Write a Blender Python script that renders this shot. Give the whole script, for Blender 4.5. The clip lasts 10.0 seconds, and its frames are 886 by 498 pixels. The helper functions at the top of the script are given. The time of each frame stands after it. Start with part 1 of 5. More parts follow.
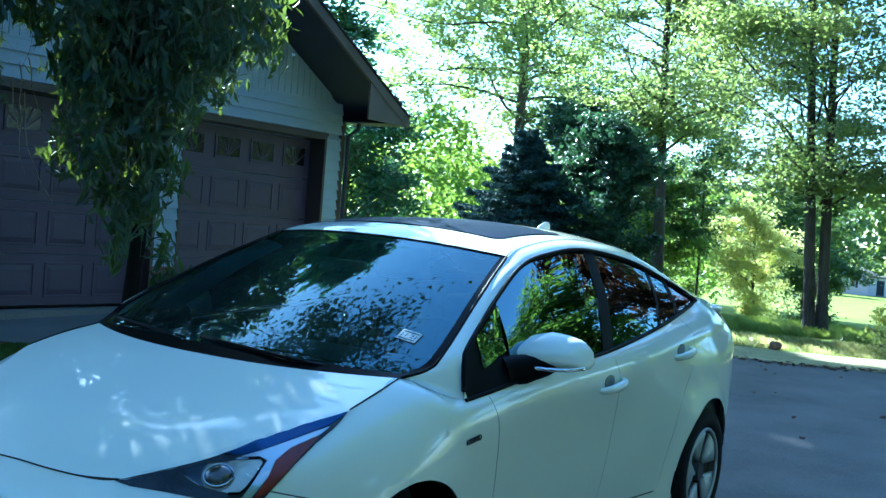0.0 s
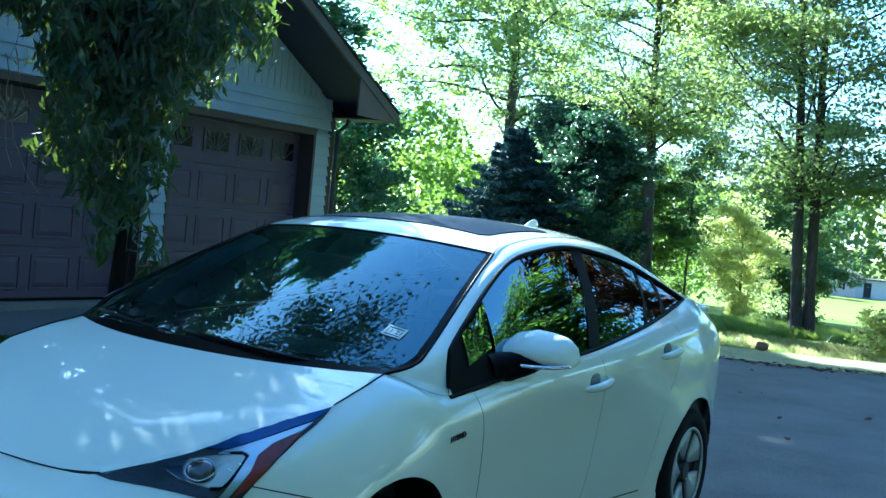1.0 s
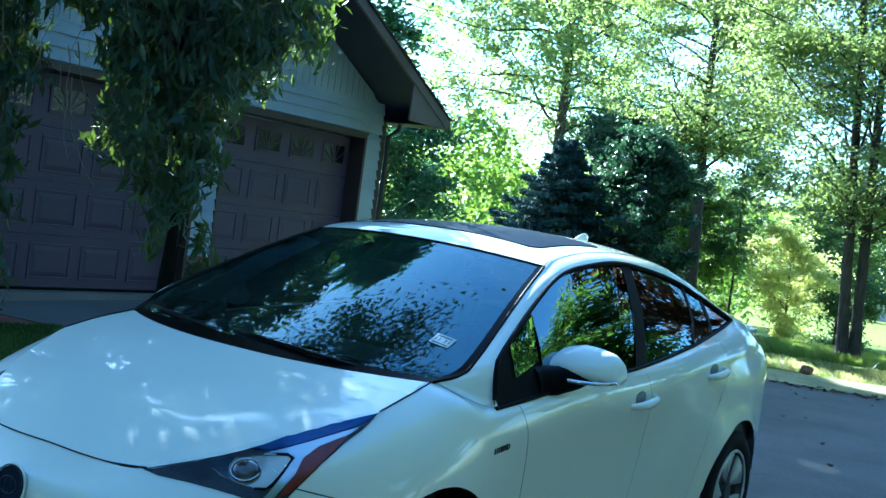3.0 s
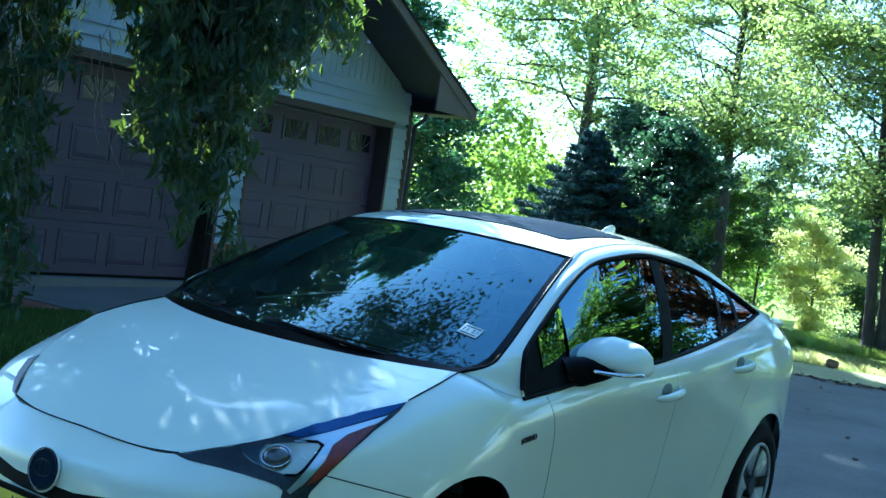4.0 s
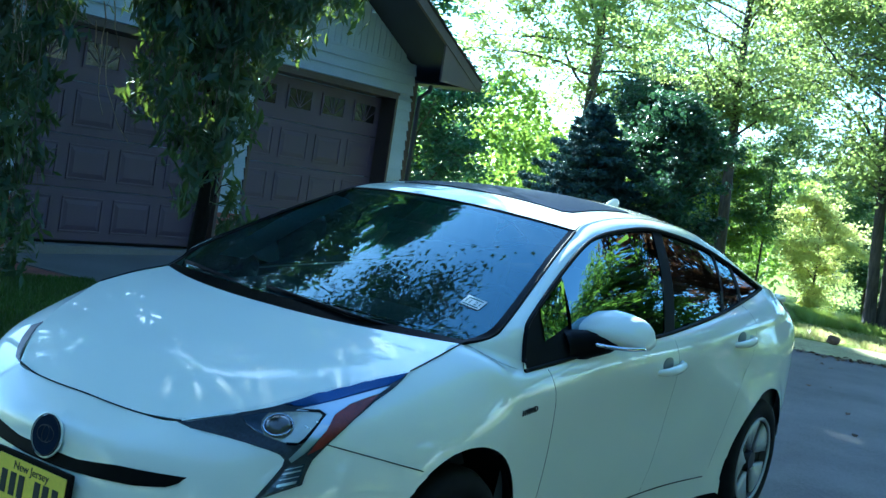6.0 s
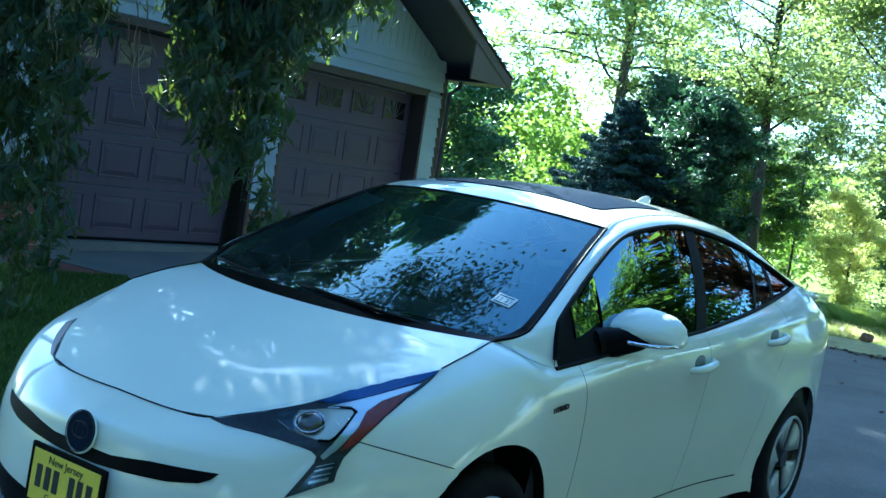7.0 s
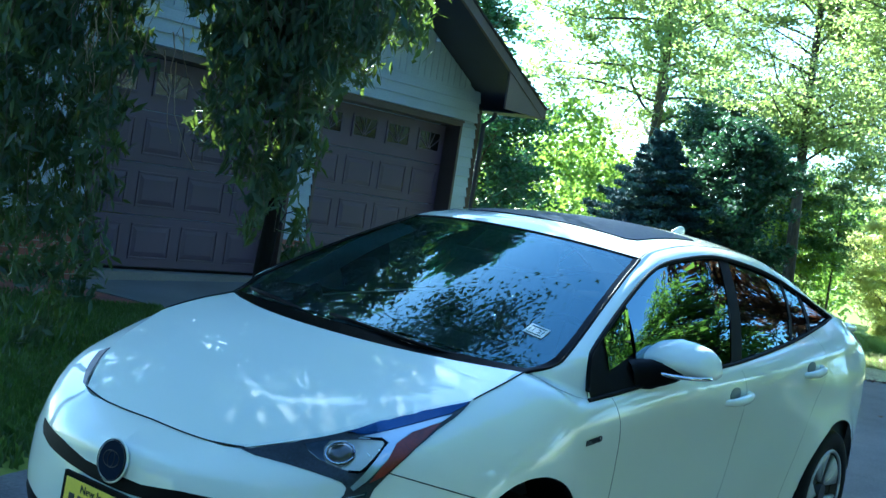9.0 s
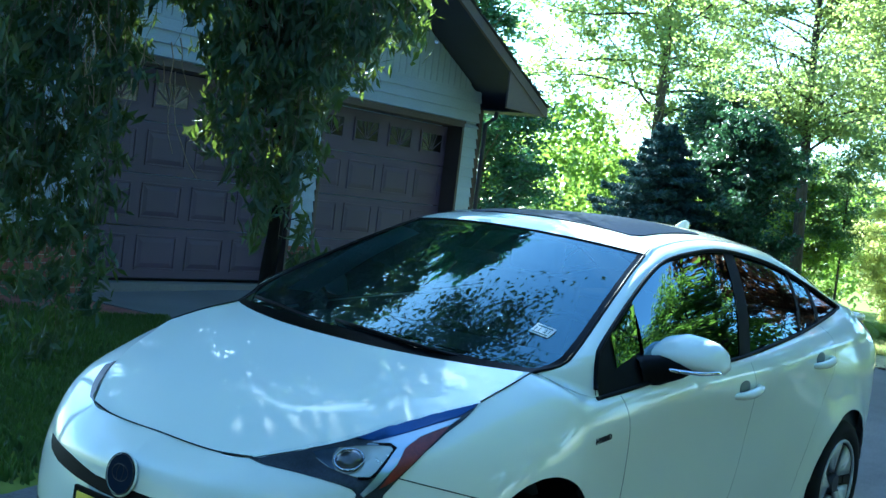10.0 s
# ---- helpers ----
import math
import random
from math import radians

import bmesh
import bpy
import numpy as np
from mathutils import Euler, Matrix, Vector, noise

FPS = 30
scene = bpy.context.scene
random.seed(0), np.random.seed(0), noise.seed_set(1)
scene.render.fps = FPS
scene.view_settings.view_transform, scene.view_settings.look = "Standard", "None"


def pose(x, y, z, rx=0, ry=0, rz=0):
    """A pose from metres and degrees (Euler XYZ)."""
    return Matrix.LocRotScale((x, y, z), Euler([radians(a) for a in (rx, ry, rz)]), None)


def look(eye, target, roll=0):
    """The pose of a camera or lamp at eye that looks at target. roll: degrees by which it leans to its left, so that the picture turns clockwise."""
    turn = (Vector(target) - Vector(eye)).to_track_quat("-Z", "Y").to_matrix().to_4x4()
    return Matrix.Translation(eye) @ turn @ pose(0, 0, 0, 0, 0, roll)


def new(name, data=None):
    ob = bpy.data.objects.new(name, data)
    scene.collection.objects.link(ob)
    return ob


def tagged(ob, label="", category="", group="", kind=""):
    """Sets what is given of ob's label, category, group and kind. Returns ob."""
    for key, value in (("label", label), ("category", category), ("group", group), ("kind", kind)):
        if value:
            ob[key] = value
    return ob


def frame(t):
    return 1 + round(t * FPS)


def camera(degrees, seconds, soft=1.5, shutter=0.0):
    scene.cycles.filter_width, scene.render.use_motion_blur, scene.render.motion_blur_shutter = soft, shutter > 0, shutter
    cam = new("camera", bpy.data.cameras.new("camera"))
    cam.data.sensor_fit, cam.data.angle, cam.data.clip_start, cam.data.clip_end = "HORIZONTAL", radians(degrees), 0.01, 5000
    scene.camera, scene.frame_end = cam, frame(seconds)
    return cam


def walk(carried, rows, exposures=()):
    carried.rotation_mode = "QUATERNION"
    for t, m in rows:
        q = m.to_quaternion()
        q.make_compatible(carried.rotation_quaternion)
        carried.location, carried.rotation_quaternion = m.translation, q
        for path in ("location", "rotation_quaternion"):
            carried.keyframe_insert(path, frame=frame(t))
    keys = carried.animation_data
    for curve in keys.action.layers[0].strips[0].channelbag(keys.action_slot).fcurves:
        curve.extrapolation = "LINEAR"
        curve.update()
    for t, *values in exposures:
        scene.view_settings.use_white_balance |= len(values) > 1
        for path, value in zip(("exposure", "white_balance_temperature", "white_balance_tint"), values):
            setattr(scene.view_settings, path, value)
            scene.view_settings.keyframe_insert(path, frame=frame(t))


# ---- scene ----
from mathutils.bvhtree import BVHTree
from mathutils.geometry import delaunay_2d_cdt

EXPOSURE = ((0.0, 2.66, 4600, -6), (4.0, 2.70, 4670, -6), (8.0, 2.87, 4810, -6), (10.0, 2.93, 4830, -6))
# PATH BEGIN
cam = camera(40.31, 10.0, soft=1.5)
walk(cam, [
    (0.0, pose(2.8288, -2.1949, 1.5135, 88.750, -4.459, 31.393)),
    (0.5, pose(2.8194, -2.1755, 1.5158, 89.210, -5.722, 32.337)),
    (1.0, pose(2.8264, -2.1741, 1.5084, 88.675, -5.101, 30.878)),
    (1.3, pose(2.8125, -2.1963, 1.5259, 90.344, -7.612, 32.712)),
    (1.5, pose(2.8029, -2.1909, 1.5204, 88.771, -6.626, 33.355)),
    (2.0, pose(2.8156, -2.1787, 1.5046, 87.712, -6.306, 31.420)),
    (2.5, pose(2.7942, -2.1623, 1.5190, 89.151, -6.984, 31.830)),
    (2.7, pose(2.8002, -2.1729, 1.5154, 89.019, -7.357, 32.906)),
    (3.8, pose(2.8008, -2.2142, 1.5173, 88.216, -8.115, 32.770)),
    (4.0, pose(2.7998, -2.2216, 1.5175, 88.109, -8.082, 34.159)),
    (4.5, pose(2.8119, -2.2243, 1.5188, 88.005, -7.956, 33.656)),
    (5.0, pose(2.8072, -2.2228, 1.5157, 87.903, -8.166, 34.536)),
    (5.5, pose(2.8093, -2.2191, 1.5138, 87.866, -8.832, 34.544)),
    (5.7, pose(2.8013, -2.2204, 1.5142, 87.332, -8.910, 34.246)),
    (6.8, pose(2.7967, -2.2258, 1.5204, 86.229, -8.714, 35.078)),
    (7.0, pose(2.7957, -2.2263, 1.5183, 86.375, -8.665, 35.758)),
    (7.5, pose(2.8033, -2.2363, 1.5191, 86.802, -8.872, 35.972)),
    (8.0, pose(2.8037, -2.2323, 1.5219, 87.456, -8.450, 36.124)),
    (8.5, pose(2.8140, -2.2284, 1.5217, 88.351, -8.365, 36.273)),
    (9.0, pose(2.7958, -2.2108, 1.5184, 87.566, -8.704, 37.422)),
    (9.5, pose(2.7997, -2.2022, 1.5226, 87.175, -8.041, 36.196)),
    (10.0, pose(2.7971, -2.1942, 1.5253, 87.570, -6.847, 37.665)),
], exposures=EXPOSURE)
# PATH END

# ---- world and sun ----
SUN_AZ, SUN_EL = radians(300.0), radians(33.5)   # azimuth from +y towards +x
sun_dir = Vector((math.sin(SUN_AZ) * math.cos(SUN_EL), math.cos(SUN_AZ) * math.cos(SUN_EL), math.sin(SUN_EL)))
CLOUD = 7.5
world = bpy.data.worlds.new("sky")
scene.world = world
world.use_nodes = True
wn, wl = world.node_tree.nodes, world.node_tree.links
sky = wn.new("ShaderNodeTexSky")
sky.sky_type, sky.sun_disc = "NISHITA", False
sky.sun_elevation, sky.sun_rotation = SUN_EL, SUN_AZ
sky.altitude, sky.air_density, sky.dust_density, sky.ozone_density = 200, 1.0, 0.5, 3.0
wn["Background"].inputs["Strength"].default_value = 0.078
# scattered fair-weather clouds
direction, cloud, shape, veil = wn.new("ShaderNodeTexCoord"), wn.new("ShaderNodeTexNoise"), wn.new("ShaderNodeValToRGB"), wn.new("ShaderNodeMix")
cloud.inputs["Scale"].default_value, cloud.inputs["Detail"].default_value, cloud.inputs["Roughness"].default_value = 2.6, 9, 0.58
shape.color_ramp.elements[0].position, shape.color_ramp.elements[1].position = 0.59, 0.78
veil.data_type = "RGBA"
veil.inputs["B"].default_value = (CLOUD, CLOUD, CLOUD * 0.98, 1)
wl.new(direction.outputs["Generated"], cloud.inputs["Vector"])
wl.new(cloud.outputs["Fac"], shape.inputs["Fac"])
wl.new(shape.outputs["Color"], veil.inputs["Factor"])
wl.new(sky.outputs["Color"], veil.inputs["A"])
wl.new(veil.outputs["Result"], wn["Background"].inputs["Color"])
sun = new("sun", bpy.data.lights.new("sun", "SUN"))
sun.data.energy, sun.data.angle, sun.data.color = 5.0, radians(0.53), (1.0, 0.93, 0.80)
sun.matrix_world = look(sun_dir * 60, (0, 0, 0))


# ---- materials ----
def mat(name, col, rough=0.5, metal=0.0, var=0.12, scale=6.0, fine=60.0, bump=0.0, col2=None, coat=0.0, spec=0.5, stretch=(1, 1, 1)):
    """A surface with a broad and a fine variation of its colour, its gloss and its relief."""
    m = bpy.data.materials.new(name)
    m.use_nodes = True
    n, l = m.node_tree.nodes, m.node_tree.links
    b = n["Principled BSDF"]
    tc, mp = n.new("ShaderNodeTexCoord"), n.new("ShaderNodeMapping")
    mp.inputs["Scale"].default_value = stretch
    l.new(tc.outputs["Object"], mp.inputs["Vector"])
    big, small = n.new("ShaderNodeTexNoise"), n.new("ShaderNodeTexNoise")
    big.inputs["Scale"].default_value, big.inputs["Detail"].default_value = scale, 4
    small.inputs["Scale"].default_value, small.inputs["Detail"].default_value = fine, 3
    add = n.new("ShaderNodeMath")
    add.operation = "ADD"
    half = n.new("ShaderNodeMath")
    half.operation, half.inputs[1].default_value = "MULTIPLY", 0.5
    for t in (big, small):
        l.new(mp.outputs["Vector"], t.inputs["Vector"])
    l.new(big.outputs["Fac"], add.inputs[0])
    l.new(small.outputs["Fac"], add.inputs[1])
    l.new(add.outputs[0], half.inputs[0])
    ramp = n.new("ShaderNodeValToRGB")
    lo = col2 or tuple(c * (1 - var * 1.6) for c in col)
    hi = tuple(min(1.0, c * (1 + var)) for c in col)
    ramp.color_ramp.elements[0].position, ramp.color_ramp.elements[0].color = 0.32, (*lo, 1)
    ramp.color_ramp.elements[1].position, ramp.color_ramp.elements[1].color = 0.66, (*hi, 1)
    l.new(half.outputs[0], ramp.inputs["Fac"])
    l.new(ramp.outputs["Color"], b.inputs["Base Color"])
    rr = n.new("ShaderNodeMapRange")
    rr.inputs["To Min"].default_value, rr.inputs["To Max"].default_value = max(0.0, rough - 0.08), min(1.0, rough + 0.08)
    l.new(small.outputs["Fac"], rr.inputs["Value"])
    l.new(rr.outputs["Result"], b.inputs["Roughness"])
    b.inputs["Metallic"].default_value = metal
    b.inputs["Specular IOR Level"].default_value = spec
    b.inputs["Coat Weight"].default_value, b.inputs["Coat Roughness"].default_value, b.inputs["Coat IOR"].default_value = coat, 0.02, 1.55
    if bump:
        bp = n.new("ShaderNodeBump")
        bp.inputs["Strength"].default_value, bp.inputs["Distance"].default_value = 1.0, bump
        l.new(half.outputs[0], bp.inputs["Height"])
        l.new(bp.outputs["Normal"], b.inputs["Normal"])
    return m


def leaf_mat(name, dark, light, through_col, share=0.45, rough=0.45):
    """Leaves: each one its own shade, with light shining through."""
    m = bpy.data.materials.new(name)
    m.use_nodes = True
    n, l = m.node_tree.nodes, m.node_tree.links
    b, out = n["Principled BSDF"], n["Material Output"]
    geo, ramp = n.new("ShaderNodeNewGeometry"), n.new("ShaderNodeValToRGB")
    ramp.color_ramp.elements[0].color, ramp.color_ramp.elements[1].color = (*dark, 1), (*light, 1)
    ramp.color_ramp.elements[0].position = 0.3
    l.new(geo.outputs["Random Per Island"], ramp.inputs["Fac"])
    l.new(ramp.outputs["Color"], b.inputs["Base Color"])
    b.inputs["Roughness"].default_value = rough
    tr, mix = n.new("ShaderNodeBsdfTranslucent"), n.new("ShaderNodeMixShader")
    tr.inputs["Color"].default_value = (*through_col, 1)
    mix.inputs["Fac"].default_value = share
    l.new(b.outputs[0], mix.inputs[1])
    l.new(tr.outputs[0], mix.inputs[2])
    l.new(mix.outputs[0], out.inputs["Surface"])
    return m


def glass_mat(name, tint, rough=0.0, spec=0.5, gloss=(1.0, 1.0, 1.0), haze=0.0):
    """Car glass: a tinted sheet that is partly clear, with a glossy face."""
    m = bpy.data.materials.new(name)
    m.use_nodes = True
    n, l = m.node_tree.nodes, m.node_tree.links
    out = n["Material Output"]
    n.remove(n["Principled BSDF"])
    tr, gl, mix, fr = n.new("ShaderNodeBsdfTransparent"), n.new("ShaderNodeBsdfGlossy"), n.new("ShaderNodeMixShader"), n.new("ShaderNodeFresnel")
    tr.inputs["Color"].default_value = (*tint, 1)
    gl.inputs["Roughness"].default_value, gl.inputs["Color"].default_value = rough, (*gloss, 1)
    fr.inputs["IOR"].default_value = spec
    l.new(fr.outputs[0], mix.inputs["Fac"])
    film, hazed = n.new("ShaderNodeBsdfDiffuse"), n.new("ShaderNodeMixShader")          # a pale diffuse film painting in the haze of reflected sky
    film.inputs["Color"].default_value, hazed.inputs["Fac"].default_value = (0.50, 0.62, 0.60, 1), haze
    l.new(tr.outputs[0], hazed.inputs[1])
    l.new(film.outputs[0], hazed.inputs[2])
    l.new(hazed.outputs[0], mix.inputs[1])
    l.new(gl.outputs[0], mix.inputs[2])
    l.new(mix.outputs[0], out.inputs["Surface"])
    return m


M_PAINT = mat("pearl_white_paint", (0.83, 0.86, 0.75), 0.42, 0.0, 0.02, 2.0, 500, coat=1.0, spec=0.25)
M_BLACK = mat("black_plastic", (0.0045, 0.0045, 0.005), 0.5, 0.0, 0.2, 20, 200, spec=0.05)
M_FRIT = mat("black_glass_border", (0.0022, 0.0024, 0.003), 0.3, 0.0, 0.1, 20, 200, spec=0.05)
M_GAP = mat("panel_gap", (0.03, 0.035, 0.04), 0.9, 0, 0.1, 20, 100, spec=0.05)
M_RUBBER = mat("tyre_rubber", (0.010, 0.010, 0.012), 0.75, 0, 0.2, 20, 150, bump=0.001, spec=0.12)
M_ALLOY = mat("alloy_wheel", (0.42, 0.44, 0.46), 0.38, 0.5, 0.06, 10, 150)
M_DARKALLOY = mat("dark_wheel_paint", (0.02, 0.02, 0.022), 0.4, 0.3, 0.1, 10, 100)
M_CHROME = mat("chrome", (0.75, 0.76, 0.78), 0.08, 1.0, 0.02, 10, 100)
# Bluish gloss colours paint the sky's blue into the glass reflections.
M_WINDSHIELD = glass_mat("windshield_glass", (0.40, 0.54, 0.54), 0.0, 2.0, (0.55, 0.85, 1.0), 0.022)
M_SIDEGLASS = glass_mat("side_window_glass", (0.07, 0.08, 0.08), 0.0, 3.2, (0.75, 0.95, 1.0))
M_TINTED = glass_mat("dark_tinted_glass", (0.05, 0.05, 0.05), 0.0, 2.0)
M_ROOFGLASS = mat("sunroof_glass", (0.008, 0.015, 0.034), 0.45, 0, 0.1, 3, 60, spec=0.02)
M_INTERIOR = mat("dark_interior", (0.032, 0.042, 0.045), 0.8, 0, 0.2, 8, 120)
M_PILLAR = mat("pale_grey_pillar_trim", (0.50, 0.56, 0.53), 0.7, 0, 0.06, 8, 150)
M_SEAT = mat("grey_seat_fabric", (0.06, 0.06, 0.065), 0.9, 0, 0.15, 8, 200)
M_LENS = glass_mat("headlight_lens", (0.96, 0.97, 0.98), 0.0, 1.14)
M_AMBER = mat("amber_red_reflector", (0.20, 0.018, 0.007), 0.35, 0, 0.25, 30, 160, coat=0.05)
M_HLSILVER = mat("silver_reflector", (0.55, 0.60, 0.62), 0.18, 0.6, 0.02, 6, 30, coat=0.5)
M_HLDARK = mat("dark_headlight_shell", (0.030, 0.036, 0.042), 0.32, 0.0, 0.35, 14, 120, spec=0.3)
M_HLGREY = mat("lower_lamp_grey", (0.045, 0.065, 0.09), 0.22, 0.4, 0.15, 8, 60, coat=0.6)
M_BLUECHROME = mat("blue_tinted_chrome", (0.020, 0.055, 0.17), 0.14, 0.6, 0.1, 8, 100)
M_BOWL = mat("lamp_bowl", (0.50, 0.49, 0.38), 0.25, 0.7, 0.03, 8, 20)
# Grey paints in the shade of the hollow behind each white handle.
M_CUP = mat("shaded_handle_cup", (0.16, 0.18, 0.18), 0.5, 0, 0.05, 10, 60)
M_PROJECTOR = mat("lamp_projector", (0.05, 0.05, 0.045), 0.12, 0.0, 0.1, 10, 50, coat=0.5)
M_PLATE = mat("yellow_plate_paint", (0.85, 0.68, 0.06), 0.5, 0, 0.06, 10, 120)
M_PLATEINK = mat("black_plate_ink", (0.02, 0.02, 0.02), 0.5, 0, 0.1, 10, 100)
M_STICKER = mat("sticker_paper", (0.78, 0.82, 0.82), 0.6, 0, 0.05, 20, 200)
M_STICKERINK = mat("sticker_ink", (0.05, 0.12, 0.12), 0.6, 0, 0.05, 20, 200)
M_SIDING = mat("painted_siding", (0.33, 0.39, 0.475), 0.62, 0, 0.10, 1.4, 40, bump=0.002, stretch=(1, 0.4, 3))
M_TRIMBROWN = mat("dark_brown_trim", (0.055, 0.038, 0.034), 0.55, 0, 0.2, 3, 60, bump=0.001)
M_DOORBROWN = mat("brown_garage_door_paint", (0.062, 0.043, 0.080), 0.55, 0, 0.14, 1.5, 70, bump=0.0008)
# Navy-dark colour holds the eave's underside in shade against ground bounce.
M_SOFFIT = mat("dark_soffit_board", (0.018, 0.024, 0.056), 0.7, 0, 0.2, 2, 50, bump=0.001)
M_FASCIA = mat("grey_brown_fascia", (0.12, 0.095, 0.085), 0.6, 0, 0.18, 2, 50, bump=0.001)
M_SHINGLE = mat("roof_shingle", (0.075, 0.068, 0.062), 0.9, 0, 0.3, 3, 80, bump=0.004)
M_BRICK = mat("red_brick", (0.24, 0.10, 0.075), 0.85, 0, 0.3, 4, 70, bump=0.003)
M_MORTAR = mat("mortar", (0.34, 0.31, 0.28), 0.95, 0, 0.2, 8, 90, bump=0.002)
M_CONCRETE = mat("concrete_apron", (0.165, 0.165, 0.165), 0.85, 0, 0.16, 1.2, 60, bump=0.002)
M_ASPHALT = mat("worn_asphalt", (0.097, 0.091, 0.087), 0.72, 0, 0.45, 1.7, 60, bump=0.006, spec=0.8)
M_MULCH = mat("red_brick_paving", (0.22, 0.085, 0.065), 0.9, 0, 0.35, 5, 60, bump=0.004)
M_SOIL = mat("lawn_ground", (0.17, 0.185, 0.035), 0.95, 0, 0.3, 0.35, 7, bump=0.02, col2=(0.12, 0.17, 0.03), spec=0.06)
# Dry grass, paled further so the strip looks sunlit.
M_SUNLITEDGE = mat("sunlit_dry_edge", (0.40, 0.37, 0.17), 0.95, 0, 0.35, 2, 40, bump=0.01)
M_BARK = mat("grey_brown_bark", (0.075, 0.062, 0.05), 0.92, 0, 0.45, 5, 40, bump=0.02, stretch=(1, 1, 0.18))
M_DARKBARK = mat("dark_smooth_bark", (0.010, 0.009, 0.010), 0.85, 0, 0.35, 6, 50, bump=0.008, spec=0.1, stretch=(1, 1, 0.3))
M_TWIG = mat("pale_twig", (0.13, 0.105, 0.085), 0.7, 0, 0.3, 10, 80)
M_PALETWIG = mat("bare_pale_twig", (0.42, 0.33, 0.26), 0.7, 0, 0.25, 10, 80)
M_GLASSPANE = mat("dark_window_glass", (0.006, 0.006, 0.008), 0.03, 0, 0.1, 3, 24, bump=0.006, spec=0.6)
M_WHITEHOUSE = mat("white_house_siding", (0.40, 0.40, 0.43), 0.6, 0, 0.06, 0.6, 8)
M_PINKWALL = mat("pale_pink_siding", (0.42, 0.37, 0.40), 0.6, 0, 0.06, 0.6, 8)
M_REDCAR = mat("red_car_paint", (0.20, 0.02, 0.025), 0.3, 0, 0.05, 3, 60, coat=1.0)
M_STONE = mat("brown_stone", (0.20, 0.12, 0.08), 0.9, 0, 0.35, 8, 60, bump=0.01)
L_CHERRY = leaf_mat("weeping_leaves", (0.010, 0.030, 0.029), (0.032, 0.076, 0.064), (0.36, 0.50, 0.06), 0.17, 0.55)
L_OAK = leaf_mat("sunny_leaves", (0.05, 0.10, 0.018), (0.12, 0.20, 0.035), (0.36, 0.50, 0.06), 0.45)
L_LIME = leaf_mat("light_green_leaves", (0.024, 0.068, 0.054), (0.155, 0.218, 0.074), (0.51, 0.62, 0.15), 0.40)
L_DEEP = leaf_mat("deep_green_leaves", (0.020, 0.055, 0.030), (0.055, 0.125, 0.070), (0.16, 0.34, 0.10), 0.24)
L_FAR = leaf_mat("far_sunlit_leaves", (0.036, 0.086, 0.038), (0.185, 0.24, 0.066), (0.49, 0.58, 0.12), 0.40)
L_MID = leaf_mat("midgreen_leaves", (0.028, 0.070, 0.034), (0.085, 0.150, 0.055), (0.26, 0.40, 0.10), 0.34)
# Darkened leaf colour, so the crown overhead looks unlit from below.
L_SHADE = leaf_mat("silhouette_crown_leaves", (0.012, 0.030, 0.014), (0.030, 0.060, 0.024), (0.06, 0.12, 0.03), 0.12)
L_DUSK = leaf_mat("shaded_teal_leaves", (0.020, 0.052, 0.036), (0.054, 0.118, 0.074), (0.12, 0.25, 0.09), 0.20)
L_SPRUCE = leaf_mat("blue_spruce_needles", (0.022, 0.050, 0.052), (0.048, 0.100, 0.098), (0.04, 0.08, 0.08), 0.12, 0.85)
L_GRASS = leaf_mat("grass_blades", (0.09, 0.15, 0.03), (0.20, 0.27, 0.06), (0.50, 0.60, 0.10), 0.42)
# Grass for the lawn, with the tree's shade put into its colour.
L_LAWN = leaf_mat("shaded_lawn_blades", (0.012, 0.036, 0.006), (0.045, 0.085, 0.016), (0.22, 0.36, 0.05), 0.28)
L_LITTER = leaf_mat("dry_leaves", (0.05, 0.03, 0.018), (0.17, 0.10, 0.055), (0.2, 0.12, 0.06), 0.15, 0.8)
# Dry blades with sunlight added to their colour, for the verge.
L_SUNLITDRY = leaf_mat("sunlit_dry_blades", (0.24, 0.23, 0.08), (0.48, 0.44, 0.18), (0.55, 0.52, 0.2), 0.45)
L_BUSH = leaf_mat("yellow_green_leaves", (0.205, 0.26, 0.062), (0.38, 0.395, 0.125), (0.90, 0.90, 0.31), 0.59)
L_RED = leaf_mat("russet_leaves", (0.05, 0.03, 0.02), (0.12, 0.06, 0.035), (0.30, 0.12, 0.05), 0.35)


# ---- building helpers ----
def mesh_object(name, verts, faces, material, parent=None, label="", smooth=False, normals=None):
    me = bpy.data.meshes.new(name)
    me.from_pydata([tuple(v) for v in verts], [], [tuple(f) for f in faces])
    me.materials.append(material)
    if smooth:
        me.shade_smooth()
    if normals is not None:
        me.normals_split_custom_set_from_vertices([tuple(n) for n in normals])
    ob = new(name, me)
    if parent:
        ob.parent = parent
    if label:
        tagged(ob, label)
    return ob


def part(name, bm, material, parent, label="", smooth=False):
    me = bpy.data.meshes.new(name)
    bmesh.ops.recalc_face_normals(bm, faces=bm.faces)
    bm.to_mesh(me)
    bm.free()
    me.materials.append(material)
    if smooth:
        me.shade_smooth()
    ob = new(name, me)
    if parent:
        ob.parent = parent
    if label:
        tagged(ob, label)
    return ob


